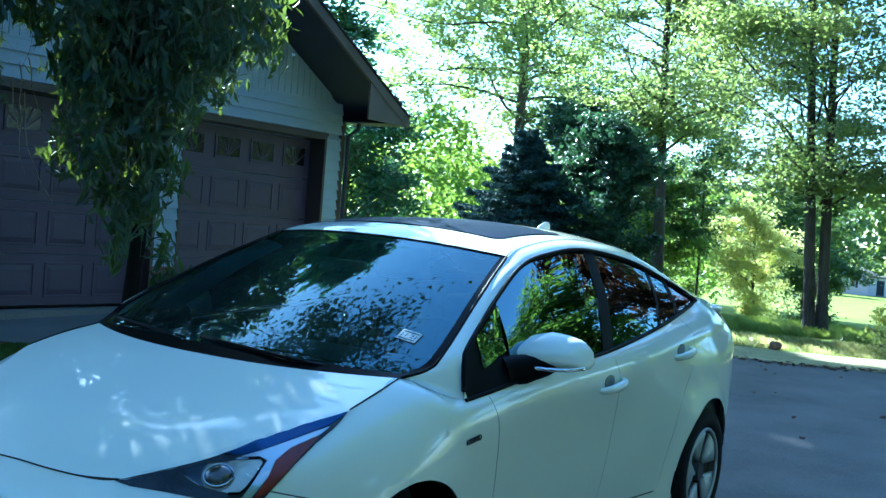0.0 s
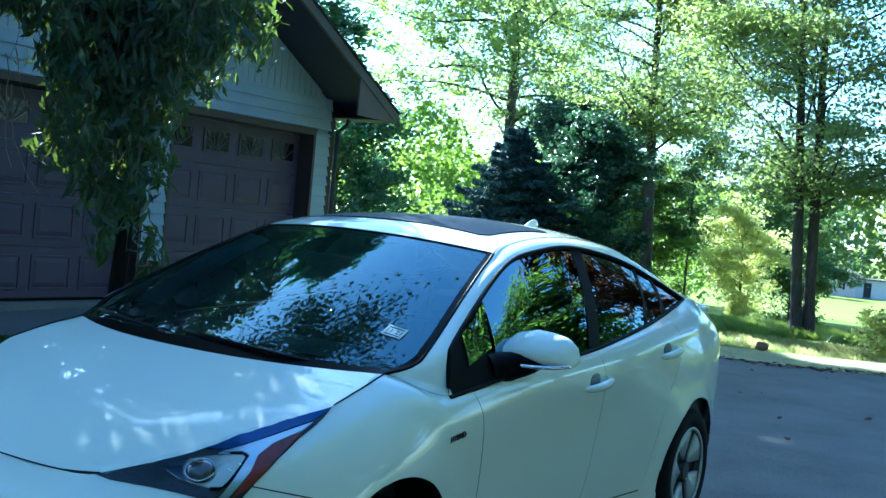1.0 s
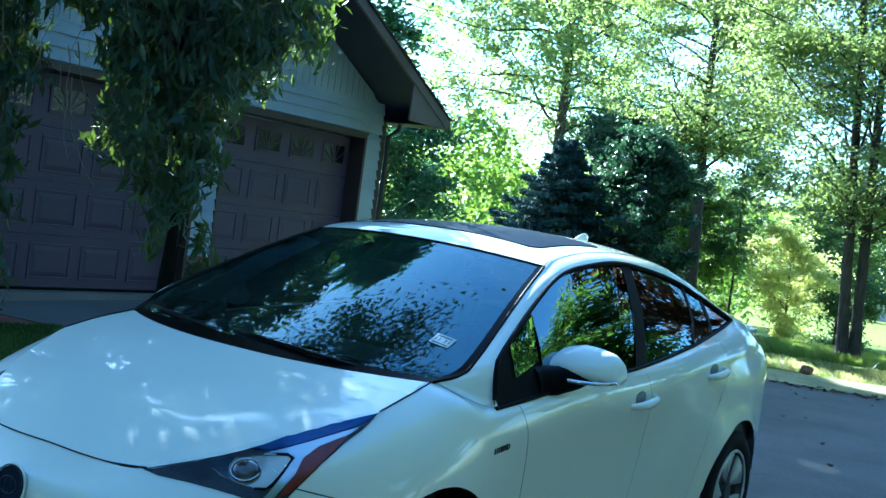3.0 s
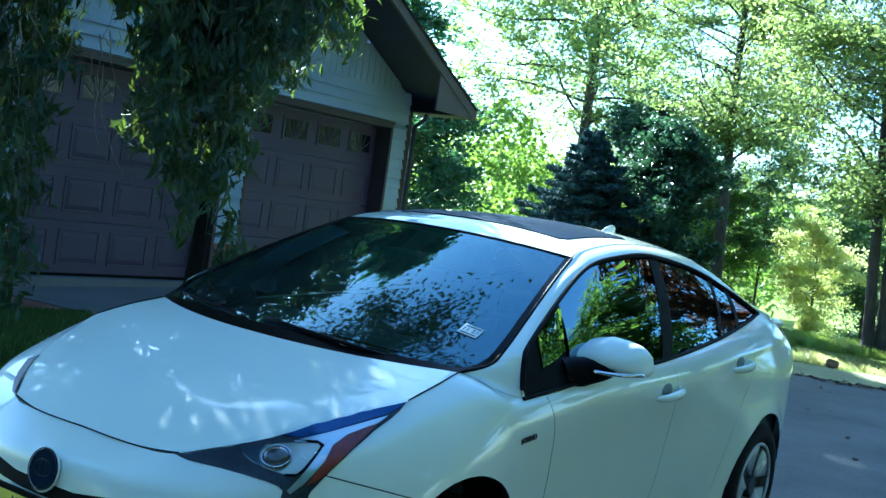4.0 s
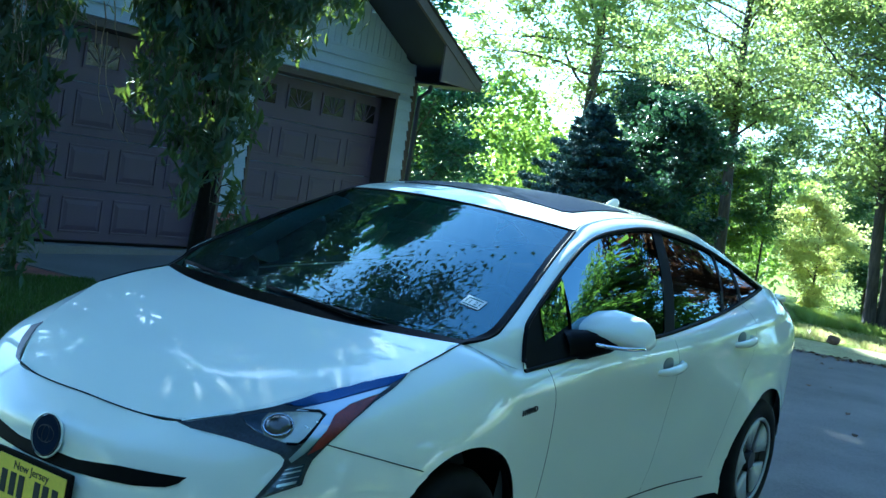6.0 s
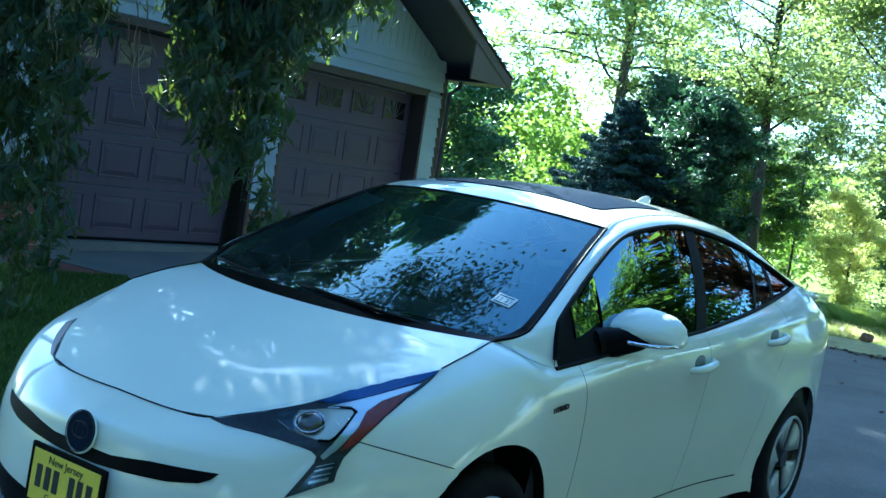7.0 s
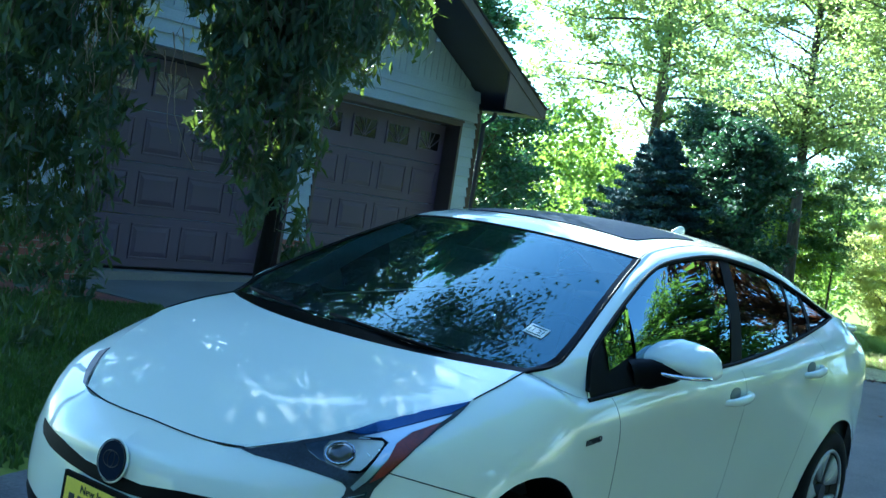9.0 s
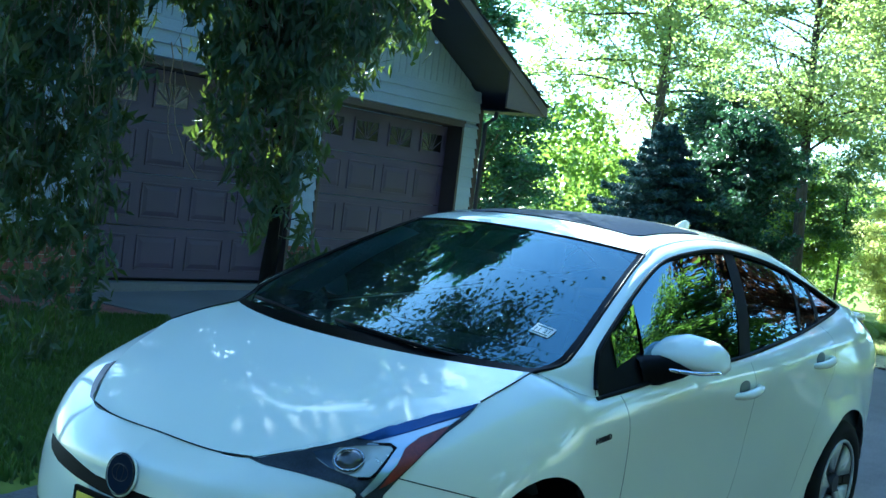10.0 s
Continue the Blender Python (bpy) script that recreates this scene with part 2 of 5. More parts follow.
def box(bm, lo, hi, bevel=0.0):
    """An upright box from corner to corner, with bevelled edges."""
    r = bmesh.ops.create_cube(bm, size=1.0)["verts"]
    size, mid = [b - a for a, b in zip(lo, hi)], [(a + b) / 2 for a, b in zip(lo, hi)]
    for v in r:
        v.co = Vector([c * s + m for c, s, m in zip(v.co, size, mid)])
    if bevel:
        es = list({e for v in r for e in v.link_edges})
        bmesh.ops.bevel(bm, geom=es, offset=bevel, segments=2, affect="EDGES", profile=0.7)


def box_part(name, lo, hi, material, parent=None, label="", bevel=0.004):
    bm = bmesh.new()
    box(bm, lo, hi, bevel)
    return part(name, bm, material, parent, label)


def tube_data(points, radii, sides=8):
    """Vertices and faces of a tapered tube along points."""
    vs, fs = [], []
    pts = [Vector(p) for p in points]
    up = Vector((0.31, 0.17, 0.93))
    for i, p in enumerate(pts):
        d = (pts[min(i + 1, len(pts) - 1)] - pts[max(i - 1, 0)]).normalized()
        a = d.cross(up if abs(d.dot(up)) < 0.95 else Vector((1, 0, 0))).normalized()
        b = d.cross(a)
        for k in range(sides):
            w = 2 * math.pi * k / sides
            vs.append(p + (a * math.cos(w) + b * math.sin(w)) * radii[i])
    for i in range(len(pts) - 1):
        for k in range(sides):
            q = (k + 1) % sides
            fs.append((i * sides + k, i * sides + q, (i + 1) * sides + q, (i + 1) * sides + k))
    fs.append(tuple(range(sides)))
    fs.append(tuple(range((len(pts) - 1) * sides, len(pts) * sides)))
    return vs, fs


def tube(name, points, radii, material, parent=None, label="", sides=8):
    if isinstance(radii, (int, float)):
        radii = [radii] * len(points)
    vs, fs = tube_data(points, radii, sides)
    return mesh_object(name, vs, fs, material, parent, label, smooth=True)


def spline(keys, n):
    """n points along a smooth curve through keys, of any number of coordinates (Catmull-Rom, by chord length)."""
    k = np.array(keys, float)
    k = np.vstack([2 * k[0] - k[1], k, 2 * k[-1] - k[-2]])
    ts = np.linspace(0, len(k) - 3 - 1e-9, n)
    i = ts.astype(int)
    f = (ts - i)[:, None]
    a, b, c, e = k[i], k[i + 1], k[i + 2], k[i + 3]
    return 0.5 * (2 * b + (c - a) * f + (2 * a - 5 * b + 4 * c - e) * f ** 2 + (3 * b - a - 3 * c + e) * f ** 3)


def grid_normals(g):
    du, dv = np.gradient(g, axis=0), np.gradient(g, axis=1)
    n = np.cross(du, dv)
    return n / (np.linalg.norm(n, axis=2, keepdims=True) + 1e-9)


def grid_mesh(name, g, material, parent=None, label="", flip=False, thick=0.0, normals=None):
    """A smooth sheet over a grid of points; thick gives it a back and edges."""
    r, c = g.shape[:2]
    vs = g.reshape(-1, 3)
    ns = (grid_normals(g) if normals is None else normals).reshape(-1, 3) * (-1 if flip else 1)
    fs = [(i * c + j, i * c + j + 1, (i + 1) * c + j + 1, (i + 1) * c + j) for i in range(r - 1) for j in range(c - 1)]
    if not flip:
        fs = [f[::-1] for f in fs]
    if thick:
        m = len(vs)
        rim = [i for i in range(c)] + [i * c + c - 1 for i in range(1, r)] + [(r - 1) * c + j for j in range(c - 2, -1, -1)] + [i * c for i in range(r - 2, 0, -1)]
        vs = np.vstack([vs, vs - ns * thick])
        ns = np.vstack([ns, -ns])
        fs += [tuple(i + m for i in f[::-1]) for f in fs]
        fs += [(a, b, b + m, a + m) for a, b in zip(rim, rim[1:] + rim[:1])]
    me = bpy.data.meshes.new(name)
    me.from_pydata(vs.tolist(), [], fs)
    me.materials.append(material)
    me.shade_smooth()
    me.normals_split_custom_set_from_vertices(ns.tolist())
    ob = new(name, me)
    if parent:
        ob.parent = parent
    if label:
        tagged(ob, label)
    return ob


def outward(g, mid=(0, 2.2, 0.6)):
    """True where a grid of the car must be flipped for its faces to look out."""
    n = grid_normals(g)
    return float(np.sum(n * (g - np.array(mid)))) < 0


def patch_data(poly, frame3, bvh, lift, step=0.03):
    """Lays a flat outline on a surface: poly in the plane (origin, a, b), thrown along the fourth vector."""
    o, a, b, d = [Vector(v) for v in frame3]
    lo = [min(p[i] for p in poly) for i in (0, 1)]
    hi = [max(p[i] for p in poly) for i in (0, 1)]
    pts, edges = [], []
    for i, p in enumerate(poly):
        q = poly[(i + 1) % len(poly)]
        n = max(1, int(math.dist(p, q) / step))
        for k in range(n):
            pts.append(Vector((p[0] + (q[0] - p[0]) * k / n, p[1] + (q[1] - p[1]) * k / n)))
    m = len(pts)
    edges = [(i, (i + 1) % m) for i in range(m)]
    for i in range(1, int((hi[0] - lo[0]) / step)):
        for j in range(1, int((hi[1] - lo[1]) / step)):
            pts.append(Vector((lo[0] + i * step, lo[1] + j * step)))
    vs, _, fs, *_ = delaunay_2d_cdt(pts, edges, [list(range(m))], 1, 1e-5)
    out, nor = [], []
    for v in vs:
        for k in range(40):
            hit, n, _, far = bvh.ray_cast(o + a * v.x + b * (v.y - k * .003) - d * 3, d)
            if hit is not None and far < 4.75:
                break
        if hit is None:
            hit, n, _, _ = bvh.find_nearest(o + a * v.x + b * v.y)
        if n.dot(d) > 0:
            n = -n
        out.append(hit + n * lift)
        nor.append(n)
    return out, [tuple(f) for f in fs], nor


def patch(name, poly, frame3, bvh, lift, material, parent, label="", step=0.03, depth=0.004):
    vs, fs, nor = patch_data(poly, frame3, bvh, lift, step)
    count = {}
    for f in fs:
        for i in range(len(f)):
            e = tuple(sorted((f[i], f[(i + 1) % len(f)])))
            count[e] = count.get(e, 0) + 1
    n = len(vs)
    allv = vs + [v - k * depth for v, k in zip(vs, nor)]
    allf = list(fs) + [(a, b, b + n, a + n) for (a, b), c in count.items() if c == 1]
    bm = bmesh.new()
    bv = [bm.verts.new(v) for v in allv]
    for i, f in enumerate(allf):
        p, q, r = (allv[k] for k in f[:3])
        if i < len(fs) and (q - p).cross(r - p).dot(nor[f[0]]) < 0:
            f = f[::-1]
        bm.faces.new([bv[k] for k in f])
    me = bpy.data.meshes.new(name)
    bm.to_mesh(me)
    bm.free()
    me.materials.append(material)
    me.shade_smooth()
    me.normals_split_custom_set_from_vertices([tuple(k) for k in nor + nor])
    ob = new(name, me)
    ob.parent = parent
    if label:
        tagged(ob, label)
    return ob


SIDE = ((1.5, 0, 0), (0, 1, 0), (0, 0, 1), (-1, 0, 0))      # outlines in (y, z), thrown from the car's left
FRONT = ((0, -0.5, 0), (1, 0, 0), (0, 0, 1), (0, 1, 0))     # outlines in (x, z), thrown from ahead
ABOVE = ((0, 0, 2.5), (1, 0, 0), (0, 1, 0), (0, 0, -1))     # outlines in (x, y), thrown from above
SLANT = ((1.2, -0.6, 0), (0.6, 0.8, 0), (0, 0, 1), (-0.8, 0.6, 0))  # outlines across the front corner


def text_mesh(name, body, size, material, parent, place, label="", depth=0.001):
    cu = bpy.data.curves.new(name, "FONT")
    cu.body, cu.size, cu.extrude, cu.align_x, cu.align_y = body, size, depth, "CENTER", "CENTER"
    tmp = bpy.data.objects.new(name, cu)
    me = bpy.data.meshes.new_from_object(tmp)
    bpy.data.objects.remove(tmp)
    me.materials.clear()
    me.materials.append(material)
    ob = new(name, me)
    ob.parent = parent
    ob.matrix_local = place
    if label:
        tagged(ob, label)
    return ob


# ---- the car ----
# The car's own axes: x to its left, y from the nose backwards, z up; it stands on the sloping drive.
GROUND_PITCH, GROUND_LEAN = 0.0208, 0.01986
SLOPE = Matrix.Rotation(math.hypot(GROUND_PITCH, GROUND_LEAN), 4, Vector((GROUND_PITCH, GROUND_LEAN, 0)))

CAR_COLUMNS = (  # from the nose's middle round the corner and back: edge of hood or window, shoulder, flank, door, lower, sill
    ((0, .185, .728), (0, .082, .655), (0, .064, .575), (0, .050, .50), (0, .055, .36), (0, .12, .20)),
    ((.23, .192, .727), (.235, .105, .655), (.235, .080, .578), (.235, .066, .50), (.24, .07, .36), (.24, .135, .20)),
    ((.368, .22, .738), (.41, .165, .675), (.42, .130, .595), (.42, .115, .50), (.42, .115, .36), (.41, .17, .20)),
    ((.50, .36, .790), (.575, .275, .715), (.59, .225, .61), (.595, .205, .50), (.595, .21, .36), (.57, .26, .20)),
    ((.60, .52, .848), (.69, .415, .765), (.715, .365, .64), (.725, .345, .51), (.725, .35, .36), (.70, .39, .20)),
    ((.67, .68, .893), (.755, .585, .812), (.795, .535, .69), (.81, .51, .53), (.81, .52, .36), (.795, .54, .20)),
    ((.717, .80, .925), (.79, .755, .855), (.842, .725, .74), (.868, .71, .57), (.862, .71, .40), (.85, .71, .20)),
    ((.712, .95, .962), (.793, .945, .908), (.858, .94, .81), (.884, .94, .66), (.88, .94, .42), (.86, .94, .20)),
    ((.694, 1.10, .992), (.812, 1.12, .945), (.862, 1.13, .85), (.882, 1.14, .69), (.874, 1.14, .44), (.85, 1.14, .20)),
    ((.838, 1.30, .925), (.864, 1.30, .893), (.879, 1.30, .82), (.872, 1.30, .67), (.850, 1.30, .44), (.82, 1.30, .20)),
    ((.850, 1.80, .970), (.870, 1.80, .942), (.884, 1.80, .86), (.862, 1.80, .68), (.834, 1.80, .44), (.795, 1.80, .20)),
    ((.842, 2.43, 1.003), (.868, 2.43, .975), (.886, 2.43, .89), (.860, 2.43, .69), (.834, 2.43, .44), (.795, 2.43, .20)),
    ((.800, 3.09, 1.061), (.848, 3.09, 1.020), (.880, 3.09, .93), (.866, 3.09, .76), (.846, 3.09, .46), (.82, 3.09, .20)),
    ((.738, 3.60, 1.117), (.808, 3.60, 1.062), (.864, 3.60, .96), (.886, 3.60, .82), (.886, 3.60, .50), (.86, 3.60, .20)),
    ((.700, 3.84, 1.150), (.782, 3.86, 1.085), (.846, 3.87, .96), (.868, 3.88, .82), (.872, 3.88, .50), (.85, 3.88, .20)),
    ((.640, 4.20, 1.125), (.715, 4.22, 1.050), (.792, 4.21, .95), (.815, 4.19, .80), (.812, 4.18, .50), (.78, 4.15, .22)),
    ((.545, 4.43, 1.080), (.610, 4.44, 1.030), (.670, 4.44, .94), (.690, 4.43, .80), (.680, 4.42, .50), (.64, 4.38, .24)),
    ((.30, 4.51, 1.06), (.33, 4.53, 1.01), (.35, 4.52, .93), (.36, 4.53, .80), (.36, 4.52, .50), (.35, 4.47, .25)),
    ((0, 4.53, 1.06), (0, 4.55, 1.01), (0, 4.54, .93), (0, 4.55, .80), (0, 4.54, .50), (0, 4.48, .25)),
)
WHEEL_Y, WHEEL_Z, ARCH = (0.962, 3.655), 0.325, (0.388, 0.366)
# window sill, window head, and the inner edge of the pillar and roof rail
BELT = ((.838, 1.285, .922), (.85, 1.50, .945), (.851, 1.80, .972), (.842, 2.43, 1.005), (.80, 3.09, 1.063), (.738, 3.60, 1.119), (.70, 3.84, 1.150))
HEAD = ((.836, 1.275, .955), (.80, 1.320, 1.038), (.77, 1.393, 1.088), (.685, 1.719, 1.229), (.63, 2.007, 1.342), (.61, 2.279, 1.385), (.605, 2.624, 1.401), (.605, 3.135, 1.349), (.64, 3.519, 1.258), (.70, 3.832, 1.152))
RAIL = ((.838, 1.285, .925), (.80, 1.320, 1.038), (.77, 1.393, 1.088), (.685, 1.719, 1.229), (.63, 2.007, 1.342), (.61, 2.279, 1.385), (.605, 2.624, 1.401), (.605, 3.135, 1.349), (.64, 3.519, 1.258), (.70, 3.838, 1.150), (.64, 4.20, 1.125), (.56, 4.41, 1.085))
ROOF_EDGE = ((.694, 1.10, .992), (.735, 1.205, 1.018), (.735, 1.300, 1.069), (.655, 1.640, 1.227), (.588, 1.905, 1.334), (.545, 2.12, 1.402), (.525, 2.56, 1.440), (.510, 3.10, 1.415), (.520, 3.48, 1.350), (.545, 3.85, 1.245), (.545, 4.20, 1.140), (.53, 4.42, 1.082))
ROOF_MID = ((0, 1.90, 1.402), (0, 2.07, 1.440), (0, 2.50, 1.474), (0, 3.05, 1.468), (0, 3.45, 1.425), (0, 3.85, 1.325), (0, 4.20, 1.195), (0, 4.50, 1.075))


def at_y(keys, y, n=200):
    """The point of a curve at a given y."""
    c = spline(keys, n)
    return np.array([np.interp(y, c[:, 1], c[:, i]) for i in range(3)])


def crowned(edge, mid, across=17, power=2.0):
    """A sheet between an edge, its mirror image and a middle line."""
    w = np.linspace(-1, 1, across)[None, :, None]
    e, m = np.array(edge)[:, None, :], np.array(mid)[:, None, :]
    g = m + (e - m) * np.abs(w) ** power
    g[:, :, 0] = (e[:, :, 0] * w[:, :, 0])
    return g


def smooth_step(t):
    t = np.clip(t, 0, 1)
    return t * t * (3 - 2 * t)


def sculpt(g):
    """Rolls the rims of the wheel arches out, and the haunch over the rear wheel."""
    g = g.copy()
    x, y, z = g[:, :, 0], g[:, :, 1], g[:, :, 2]
    lift = np.zeros_like(x)
    for wy, rad, amp, wide in zip(WHEEL_Y, ARCH, (.004, .012), (.16, .10)):
        d = np.hypot(y - wy, z - WHEEL_Z)
        lift += amp * smooth_step((rad + wide - d) / wide) * (x > .6)
    crest = np.interp(y, (2.45, 2.73, 2.94, 3.16, 3.39, 3.55, 3.8), (.80, .826, .834, .80, .725, .66, .60))
    lift += .020 * smooth_step((crest + .08 - z) / .16) * smooth_step((y - 2.55) / .5) * smooth_step((3.75 - y) / .4) * smooth_step((z - .30) / .35)
    # a crease from the rear handle to the tail, hollow beneath
    edge = np.interp(y, (2.6, 2.99, 3.46, 4.12), (.935, .966, 1.005, 1.042))
    lift -= .008 * smooth_step((edge - z) / .03) * smooth_step((z - edge + .15) / .11) * smooth_step((y - 2.75) / .5) * smooth_step((4.25 - y) / .15) * (x > .5)
    g[:, :, 0] = x + lift
    return g


def carve_arches(g):
    """Faces of the flank with the wheel openings cut round, their rims drawn out a little."""
    c, r = g.shape[:2]
    v = g.reshape(-1, 3).copy()
    inside = np.full(len(v), -1)
    for k, (wy, rad) in enumerate(zip(WHEEL_Y, ARCH)):
        d = np.hypot(v[:, 1] - wy, v[:, 2] - WHEEL_Z)
        near = (d < rad) & (np.abs(v[:, 0]) > 0.5)
        inside[near] = k
    fs, moved = [], set()
    for i in range(c - 1):
        for j in range(r - 1):
            f = (i * r + j, i * r + j + 1, (i + 1) * r + j + 1, (i + 1) * r + j)
            if all(inside[q] >= 0 for q in f):
                continue
            fs.append(f)
            moved.update(q for q in f if inside[q] >= 0)
    for q in moved:
        k = inside[q]
        d = np.array((v[q, 1] - WHEEL_Y[k], v[q, 2] - WHEEL_Z))
        d *= ARCH[k] / (np.linalg.norm(d) + 1e-9)
        v[q, 1:] = (WHEEL_Y[k] + d[0], WHEEL_Z + d[1])
    return v, fs


def build_car():
    car = tagged(new("car"), "pearl white hybrid hatchback parked on the shaded asphalt drive", "car")
    # flanks
    rows = [spline([col[k] for col in CAR_COLUMNS], 18 * 11 + 1) for k in range(6)]
    flank = np.stack([spline([r[i] for r in rows], 41) for i in range(len(rows[0]))])      # column, row
    flank = sculpt(flank)
    ends = (("front_bumper", 0, 60), ("fender", 60, 97), ("front_door", 97, 121), ("rear_door", 121, 137), ("rear_quarter", 137, 177), ("rear_bumper", 177, 198))
    polys, verts = [], []
    for side in (1, -1):
        g = flank * np.array((side, 1, 1))
        v, fs = carve_arches(g)
        n = grid_normals(g).reshape(-1, 3)
        n *= 1 if np.sum(n * (g.reshape(-1, 3) - (0, 2.2, .6))) > 0 else -1
        for name, a, b in ends:
            keep = [f for f in fs if a <= f[0] // 41 < b]
            used = sorted({q for f in keep for q in f})
            at = {q: i for i, q in enumerate(used)}
            faces = [tuple(at[q] for q in f) for f in keep]
            if side < 0:
                faces = [f[::-1] for f in faces]
            mesh_object(name, v[used], faces, M_PAINT, car, smooth=True, normals=n[used])
        polys += [tuple(q + len(verts) for q in f) for f in fs]
        verts += v.tolist()
    flank_bvh = BVHTree.FromPolygons(verts, polys)
    # hood
    e = spline([c[0] for c in CAR_COLUMNS[2:9]], 40)
    m = spline(((0, .190, .728), (0, .28, .778), (0, .42, .838), (0, .60, .893), (0, .78, .945), (0, .925, .985)), 40)
    hood = crowned(e, m, 41, 2.3)
    w = np.abs(np.linspace(-1, 1, 41))
    front = np.array(spline(((0, .188, .729), (.12, .186, .728), (.23, .194, .728), (.30, .207, .732), (.368, .222, .739)), 60))
    fy, fz = np.interp(w * .368, front[:, 0], front[:, 1]), np.interp(w * .368, front[:, 0], front[:, 2])
    fade = np.clip(1 - np.linspace(0, 1, 40) / 0.3, 0, 1)[:, None] ** 1.5
    hood[:, :, 1] += (fy - hood[0, :, 1])[None] * fade
    hood[:, :, 2] += (fz - hood[0, :, 2])[None] * fade
    u = np.linspace(0, 1, 40)[:, None]
    hood[:, :, 2] += 0.005 * np.sin(np.pi * np.clip(u, 0, 1)) ** 1.0 * np.exp(-((w[None] - 0.62) / 0.22) ** 2)   # soft ridges along both sides
    grid_mesh("hood", hood, M_PAINT, car, flip=outward(hood), thick=0.012)
    polys += [tuple(i + len(verts) for i in (a * 41 + b, a * 41 + b + 1, a * 41 + b + 42, a * 41 + b + 41)) for a in range(39) for b in range(40)]
    verts += hood.reshape(-1, 3).tolist()
    # pillars and roof rails
    for side in (1, -1):
        a, b = spline(RAIL, 110) * (side, 1, 1), spline(ROOF_EDGE, 110) * (side, 1, 1)
        t = np.linspace(0, 1, 9)[None, :, None]
        g = a[:, None] * (1 - t) + b[:, None] * t
        bulge = np.sin(np.pi * t) * 0.008
        g = g + bulge * np.array((side * 0.8, -0.1, 0.5))
        grid_mesh("roof_rail", g[2:], M_PAINT, car, flip=outward(g), normals=grid_normals(g)[2:])
        top = flank[88:100, 0] * (side, 1, 1)
        low = flank[88:100, 2] * (side, 1, 1)
        base = np.stack([np.interp(np.linspace(1, 0, 12), np.linspace(0, 1, 9), g[2, :, k]) for k in range(3)], 1)
        tt = np.linspace(0, 1, 6)[None, :, None]
        foot = top[:, None] * (1 - tt) + base[:, None] * tt + (.001 * side, 0, .0008)
        fl = outward(foot, (0, 2.2, .5))
        n_top = grid_normals(flank * np.array((side, 1, 1)))[88:100, 1]
        n_top = n_top * np.sign((n_top * np.array((side, -.3, .6))).sum(1))[:, None]
        n_base = grid_normals(g)[2]
        n_base = n_base * np.sign((n_base * np.array((side, -.3, .6))).sum(1))[:, None]
        n_base = np.stack([np.interp(np.linspace(1, 0, 12), np.linspace(0, 1, 9), n_base[:, k]) for k in range(3)], 1)
        blend = n_top[:, None] * (1 - tt) + n_base[:, None] * tt
        blend /= np.linalg.norm(blend, axis=2, keepdims=True)
        grid_mesh("pillar_foot", foot, M_PAINT, car, flip=fl, normals=blend * (-1 if fl else 1))
        grid_mesh("rail_gap", np.stack([b + (-0.003 * side, 0, 0.003), b + (0.003 * side, 0, 0.003)], 1)[44:], M_GAP, car, flip=outward(g))
    # roof
    e, m = spline(ROOF_EDGE, 110)[44:], spline(ROOF_MID, 66)
    roof = crowned(e, m, 33, 2.2)
    grid_mesh("roof", roof[:52], M_PAINT, car, flip=outward(roof), normals=grid_normals(roof)[:52])
    grid_mesh("rear_glass", roof[51:], M_TINTED, car, "dark sloping rear window", flip=outward(roof))
    roof_bvh = BVHTree.FromPolygons(roof.reshape(-1, 3).tolist(), [(i * 33 + j, i * 33 + j + 1, i * 33 + j + 34, i * 33 + j + 33) for i in range(65) for j in range(32)])
    sun_pts = [(-.43, 2.20), (-.40, 2.155), (.40, 2.155), (.43, 2.20), (.43, 2.72), (.39, 2.77), (-.39, 2.77), (-.43, 2.72)]
    patch("sunroof", sun_pts, ABOVE, roof_bvh, 0.004, M_ROOFGLASS, car, "black glass sunroof panel", 0.05)
    fin = bmesh.new()
    bmesh.ops.create_uvsphere(fin, u_segments=14, v_segments=10, radius=1)
    for q in fin.verts:
        up = max(0.0, q.co.z)
        q.co = Vector((q.co.x * .022 * (1 - .5 * up), 3.40 + q.co.y * .075 + up * .05, 1.436 + up * .052))
    part("antenna_fin", fin, M_PAINT, car, "white fin aerial", True)
    # windshield, black cowl and wipers
    e = spline(ROOF_EDGE, 110)[:45]
    wm = spline(((0, .935, .975), (0, 1.25, 1.128), (0, 1.58, 1.283), (0, 1.90, 1.402)), 45)
    ws = crowned(e, wm, 33, 2.1)
    even = np.stack([.30 * ws[:, :, 0], -np.interp(ws[:, :, 1], (.95, 1.9), (.465, .40)), np.ones(ws.shape[:2])], 2)     # evenly curved glass
    even /= np.linalg.norm(even, axis=2, keepdims=True)
    grid_mesh("windshield", ws, M_WINDSHIELD, car, "large raked windshield reflecting trees and sky", flip=outward(ws), normals=even * (-1 if outward(ws) else 1))
    ws_poly = [(i * 33 + j, i * 33 + j + 1, i * 33 + j + 34, i * 33 + j + 33) for i in range(44) for j in range(32)]
    ws_bvh = BVHTree.FromPolygons(ws.reshape(-1, 3).tolist(), ws_poly)
    wn_ = grid_normals(ws) * (-1 if outward(ws) else 1)
    grid_mesh("windshield_band", (ws + wn_ * 0.002)[0:4], M_FRIT, car, "black band along the foot of the glass", flip=outward(ws))
    over = (ws + wn_ * 0.002)[3:]
    for a, b in ((over[:, 0], over[:, 0] * .4 + over[:, 1] * .6), (over[:, 31] * .6 + over[:, 32] * .4, over[:, 32])):
        grid_mesh("windshield_band", np.stack([a, b], 1), M_FRIT, car, flip=outward(ws))
